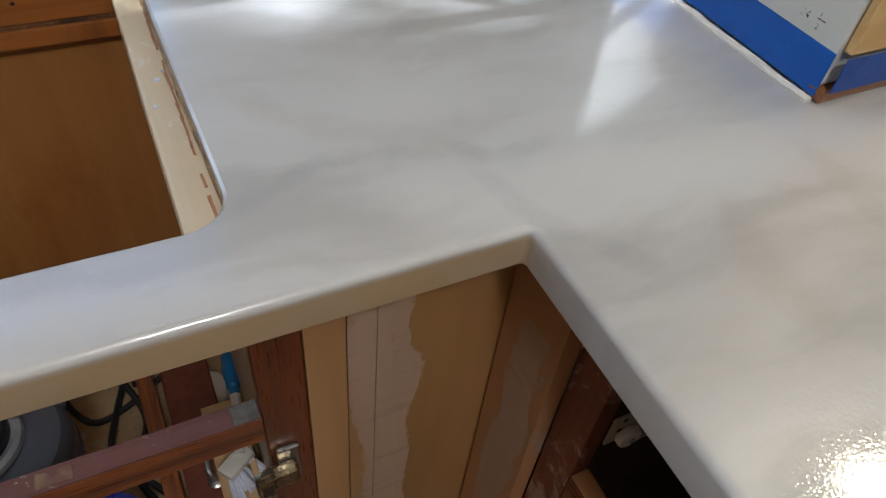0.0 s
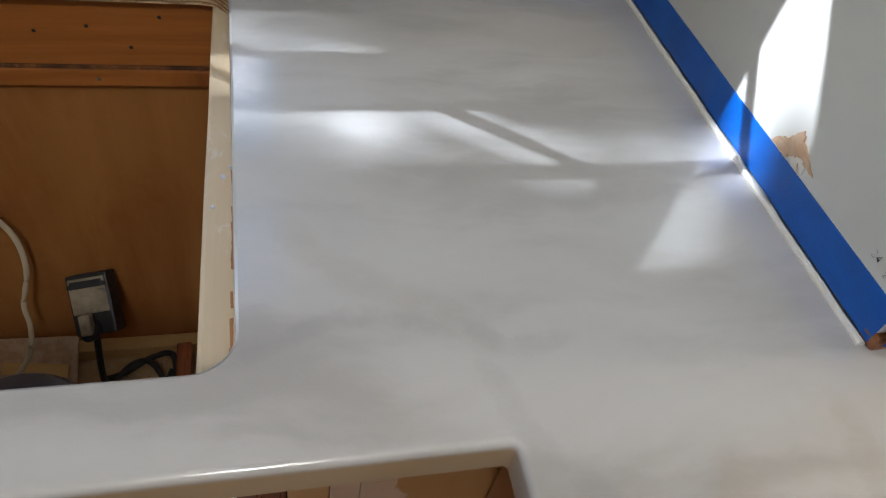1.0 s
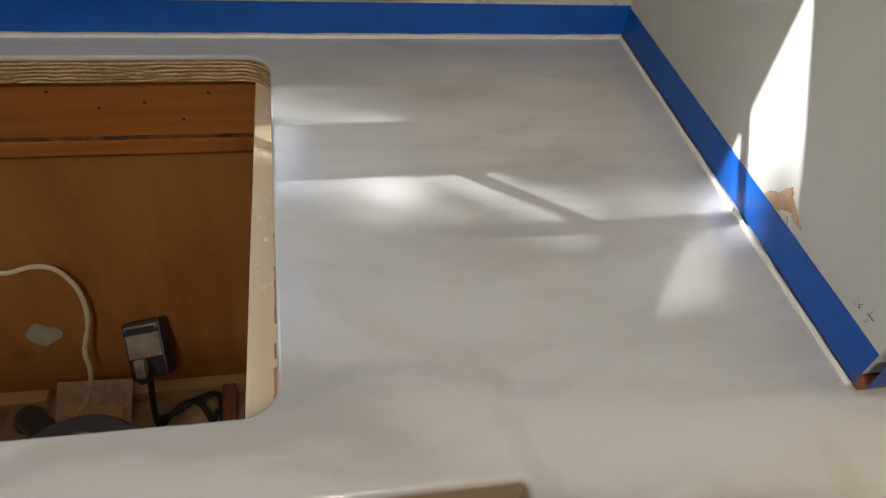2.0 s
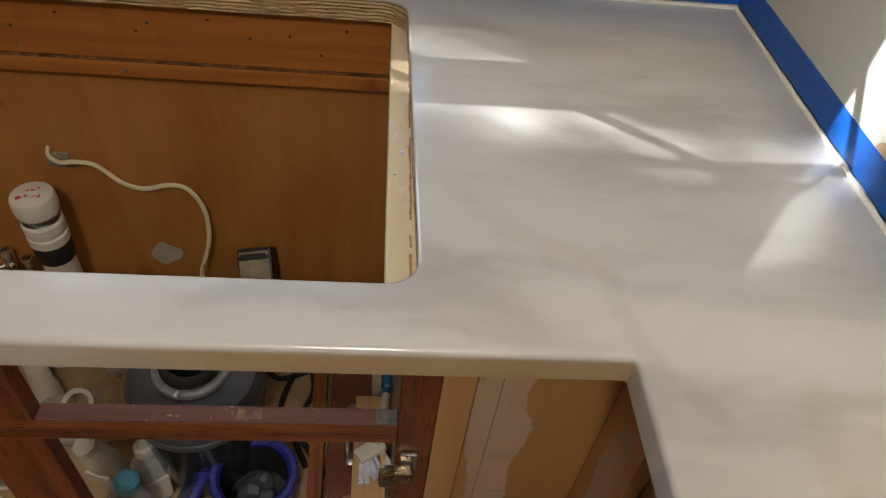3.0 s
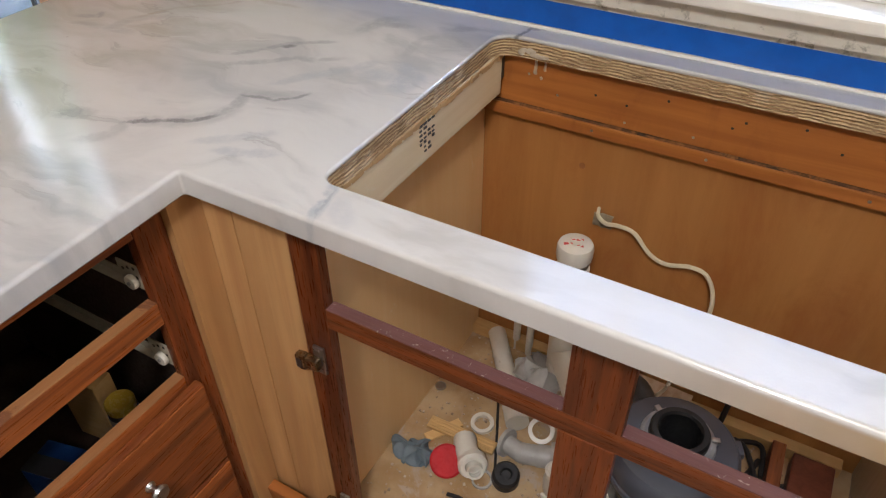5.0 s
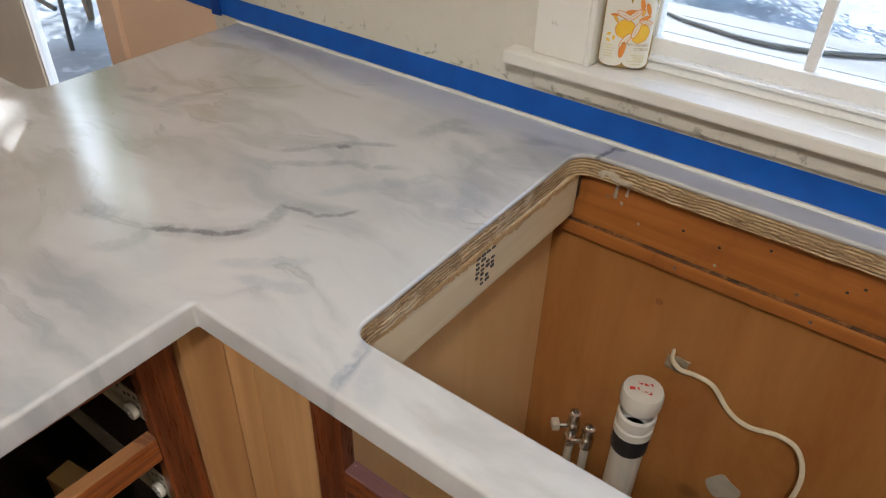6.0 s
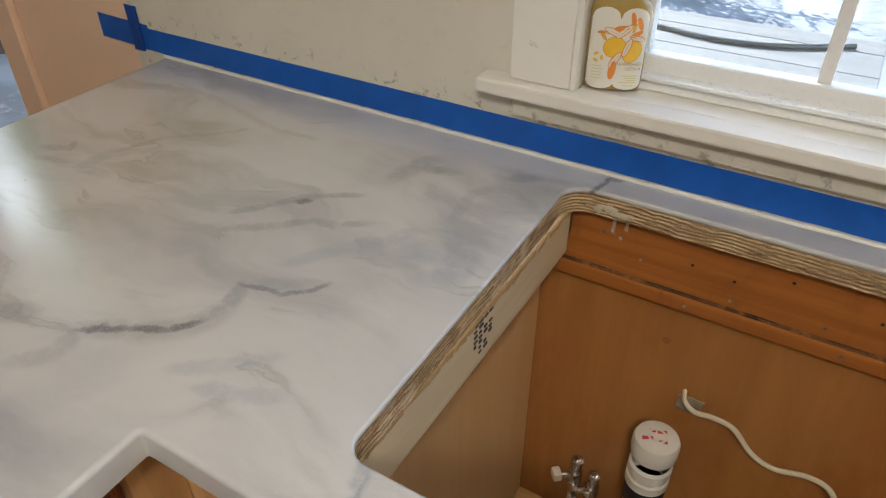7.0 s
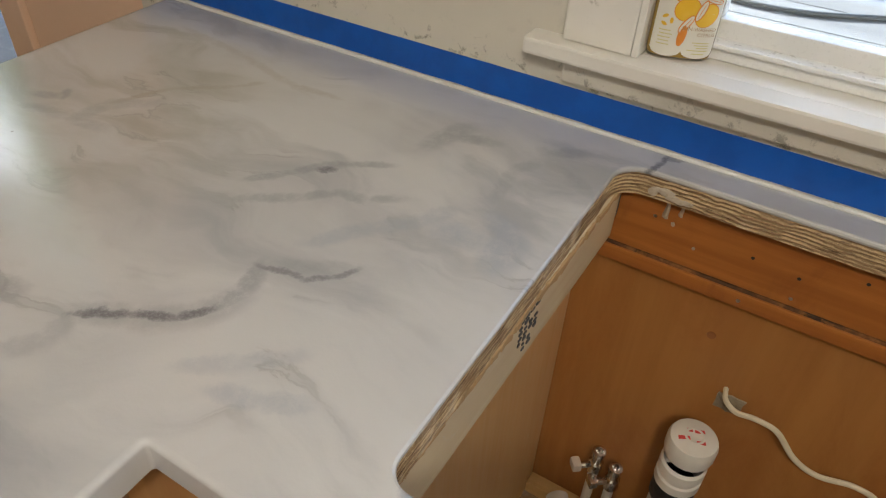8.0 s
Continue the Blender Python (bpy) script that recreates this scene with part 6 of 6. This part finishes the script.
def shrub(x, y, height, spread, seed, label, thick=9):
    """Stems from one root with many small leaves."""
    rng = random.Random(seed)
    t = thing("shrub", (x, y, -0.02), label, "shrub")
    stems, leaves = bmesh.new(), bmesh.new()
    for k in range(11):
        a = rng.uniform(0, 2 * math.pi)
        far, tall = spread * rng.uniform(0.3, 1), height * rng.uniform(0.6, 1)
        pts = [(x, y, -0.02), (x + math.cos(a) * far * 0.3, y + math.sin(a) * far * 0.3, tall * 0.5), (x + math.cos(a) * far, y + math.sin(a) * far, tall)]
        tube(pts, [0.018, 0.012, 0.006], 6, bm=stems, per=5)
        line = smooth_line(pts, 14)
        for p in line[4:]:
            for j in range(thick):
                c = p + Vector((rng.gauss(0, 0.09), rng.gauss(0, 0.09), rng.gauss(0, 0.09)))
                s = rng.uniform(0.02, 0.05)
                m = pose(*c, rng.uniform(0, 360), rng.uniform(0, 360), rng.uniform(0, 360))
                leaves.faces.new([leaves.verts.new(m @ Vector(q)) for q in ((-s, 0, 0), (0, -s * 0.4, s * 0.12), (s, 0, 0), (0, s * 0.4, s * 0.12))])
    part("stems", stems, BARK, t)
    part("leaves", leaves, LEAF, t)


shrub(-2.4, 5.2, 1.3, 0.9, 1, "leafy green shrub at the edge of the patio")
shrub(-3.9, 2.6, 1.0, 0.7, 2, "leafy green shrub outside the glass door")
shrub(-4.85, 1.85, 3.3, 0.70, 5, "tall leafy green bush outside the glass door", 42)
shrub(-6.3, 2.05, 0.75, 0.5, 8, "low leafy green shrub beyond the garden chair", 16)
shrub(-7.6, 2.75, 0.8, 0.6, 9, "low leafy green shrub at the end of the patio", 16)
shrub(-5.6, 4.6, 1.6, 1.0, 3, "leafy green shrub far outside the glass door")
chair = thing("wire_chair", (-4.15, 1.28, -0.02), "garden chair of bent black wire outside the glass door", "garden chair")
for k in range(7):
    part("wire", tube([(-4.45 + 0.09 * k, 1.02, 0.98 - 0.01 * k), (-4.44 + 0.09 * k, 1.06, 0.60), (-4.43 + 0.085 * k, 1.16, 0.44), (-4.42 + 0.08 * k, 1.52, 0.46)], 0.009, 8), IRON, chair, smooth=True)
for k, (y, z) in enumerate(((1.02, 0.98), (1.04, 0.82), (1.06, 0.62), (1.20, 0.435), (1.36, 0.445), (1.52, 0.46))):
    part("cross_wire", tube([(-4.47, y, z - 0.04), (-4.18, y - 0.02, z + 0.01), (-3.86, y, z - 0.04)], 0.011, 8), IRON, chair, smooth=True)
for x, y in ((-4.44, 1.08), (-3.90, 1.08), (-4.42, 1.50), (-3.92, 1.50)):
    part("leg", tube([(x, y, 0.44), (x * 1.004, y, 0.2), (x * 1.008, y, -0.018)], 0.013, 8), IRON, chair, smooth=True)
for k in range(3):
    part("scroll", tube([(-4.46, 1.10 + 0.13 * k, 0.47), (-4.40, 1.16 + 0.13 * k, 0.70), (-4.16, 1.24 + 0.12 * k, 0.80 + 0.03 * k), (-3.94, 1.16 + 0.13 * k, 0.68), (-3.90, 1.10 + 0.13 * k, 0.47)], 0.014, 8), IRON, chair, smooth=True)
for y in (1.07, 1.51):
    part("arm", tube([(-4.46, y, 0.45), (-4.48, y, 0.66), (-4.2, y, 0.72), (-3.9, y, 0.68), (-3.88, y, 0.45)], 0.012, 8), IRON, chair, smooth=True)


def tree():
    """An unseen north-west tree, added so its leaf clumps break up the window's sun."""
    rng = random.Random(4)
    t = thing("tree", (-7.2, 3.9, -0.02), "unseen leafy tree added to break up the sun", "tree")
    trunk = tube([(-7.2, 3.9, -0.02), (-7.15, 3.85, 1.8), (-7.0, 3.7, 3.6), (-6.75, 3.5, 5.3)], [0.17, 0.14, 0.12, 0.09], 12)
    part("trunk", trunk, BARK, t, smooth=True)
    leaves = bmesh.new()
    # clumps: window spot to shade, distance up the sun's line, reach, leaf count
    clumps = ((-0.72, 1.605, 6.0, (0.36, 0.05, 0.07), 900), (-0.42, 1.60, 6.1, (0.07, 0.05, 0.05), 100), (-0.40, 1.19, 6.2, (0.36, 0.04, 0.14), 300),
              (-0.55, 1.43, 5.8, (0.12, 0.03, 0.05), 26), (-0.345, 1.41, 6.0, (0.085, 0.03, 0.04), 60), (-0.82, 1.42, 6.1, (0.15, 0.04, 0.06), 205),
              (-0.80, 1.17, 6.0, (0.16, 0.04, 0.09), 400), (-0.62, 1.095, 6.3, (0.30, 0.02, 0.03), 150), (-0.21, 1.395, 6.0, (0.06, 0.015, 0.035), 60), (-0.23, 1.20, 6.1, (0.10, 0.03, 0.10), 190), (-2.6, 1.50, 6.4, (0.45, 0.30, 0.30), 500), (-2.2, 2.6, 6.0, (0.6, 0.4, 0.3), 500), (-3.4, 2.0, 6.0, (0.8, 0.6, 0.5), 700))
    spots = [(Vector((xw, 0.70, zw)) - SUN_WAY * far, xw, reach, count) for xw, zw, far, reach, count in clumps]
    # more unseen clumps, added to darken the patio before the glass door
    for x, y in ((-4.3, 1.35), (-5.4, 1.75), (-6.6, 2.2), (-7.9, 2.7)):
        spots.append((Vector((x, y, 0)) - SUN_WAY * 6.4, -2.0, (0.85, 0.6, 0.35), 1500))
    for c, xw, reach, count in spots:
        tip = c - Vector((reach[0], 0, 0))
        main = xw < -0.7
        root = Vector((-6.75, 3.5, 5.3)) if main else Vector((-0.72, 0.70, 1.62)) - SUN_WAY * 6.0
        limb = tube([root, (root + tip) / 2 + Vector((0, 0, 0.12 if main else 0.03)), tip], [0.05, 0.03, 0.01] if main else [0.008, 0.006, 0.004], 8, per=5)
        part("limb", limb, BARK, t, smooth=True)
        for k in range(count):
            p = c + Vector((rng.uniform(-1, 1) * reach[0], rng.uniform(-1, 1) * reach[1], rng.gauss(0, 0.55) * reach[2]))
            s = rng.uniform(0.02, 0.045)
            m = pose(*p, rng.uniform(0, 360), rng.uniform(0, 360), rng.uniform(0, 360))
            leaves.faces.new([leaves.verts.new(m @ Vector(q)) for q in ((-s, 0, 0), (0, -s * 0.45, s * 0.1), (s, 0, 0), (0, s * 0.45, s * 0.1))])
    part("crown", leaves, LEAF, t)


tree()
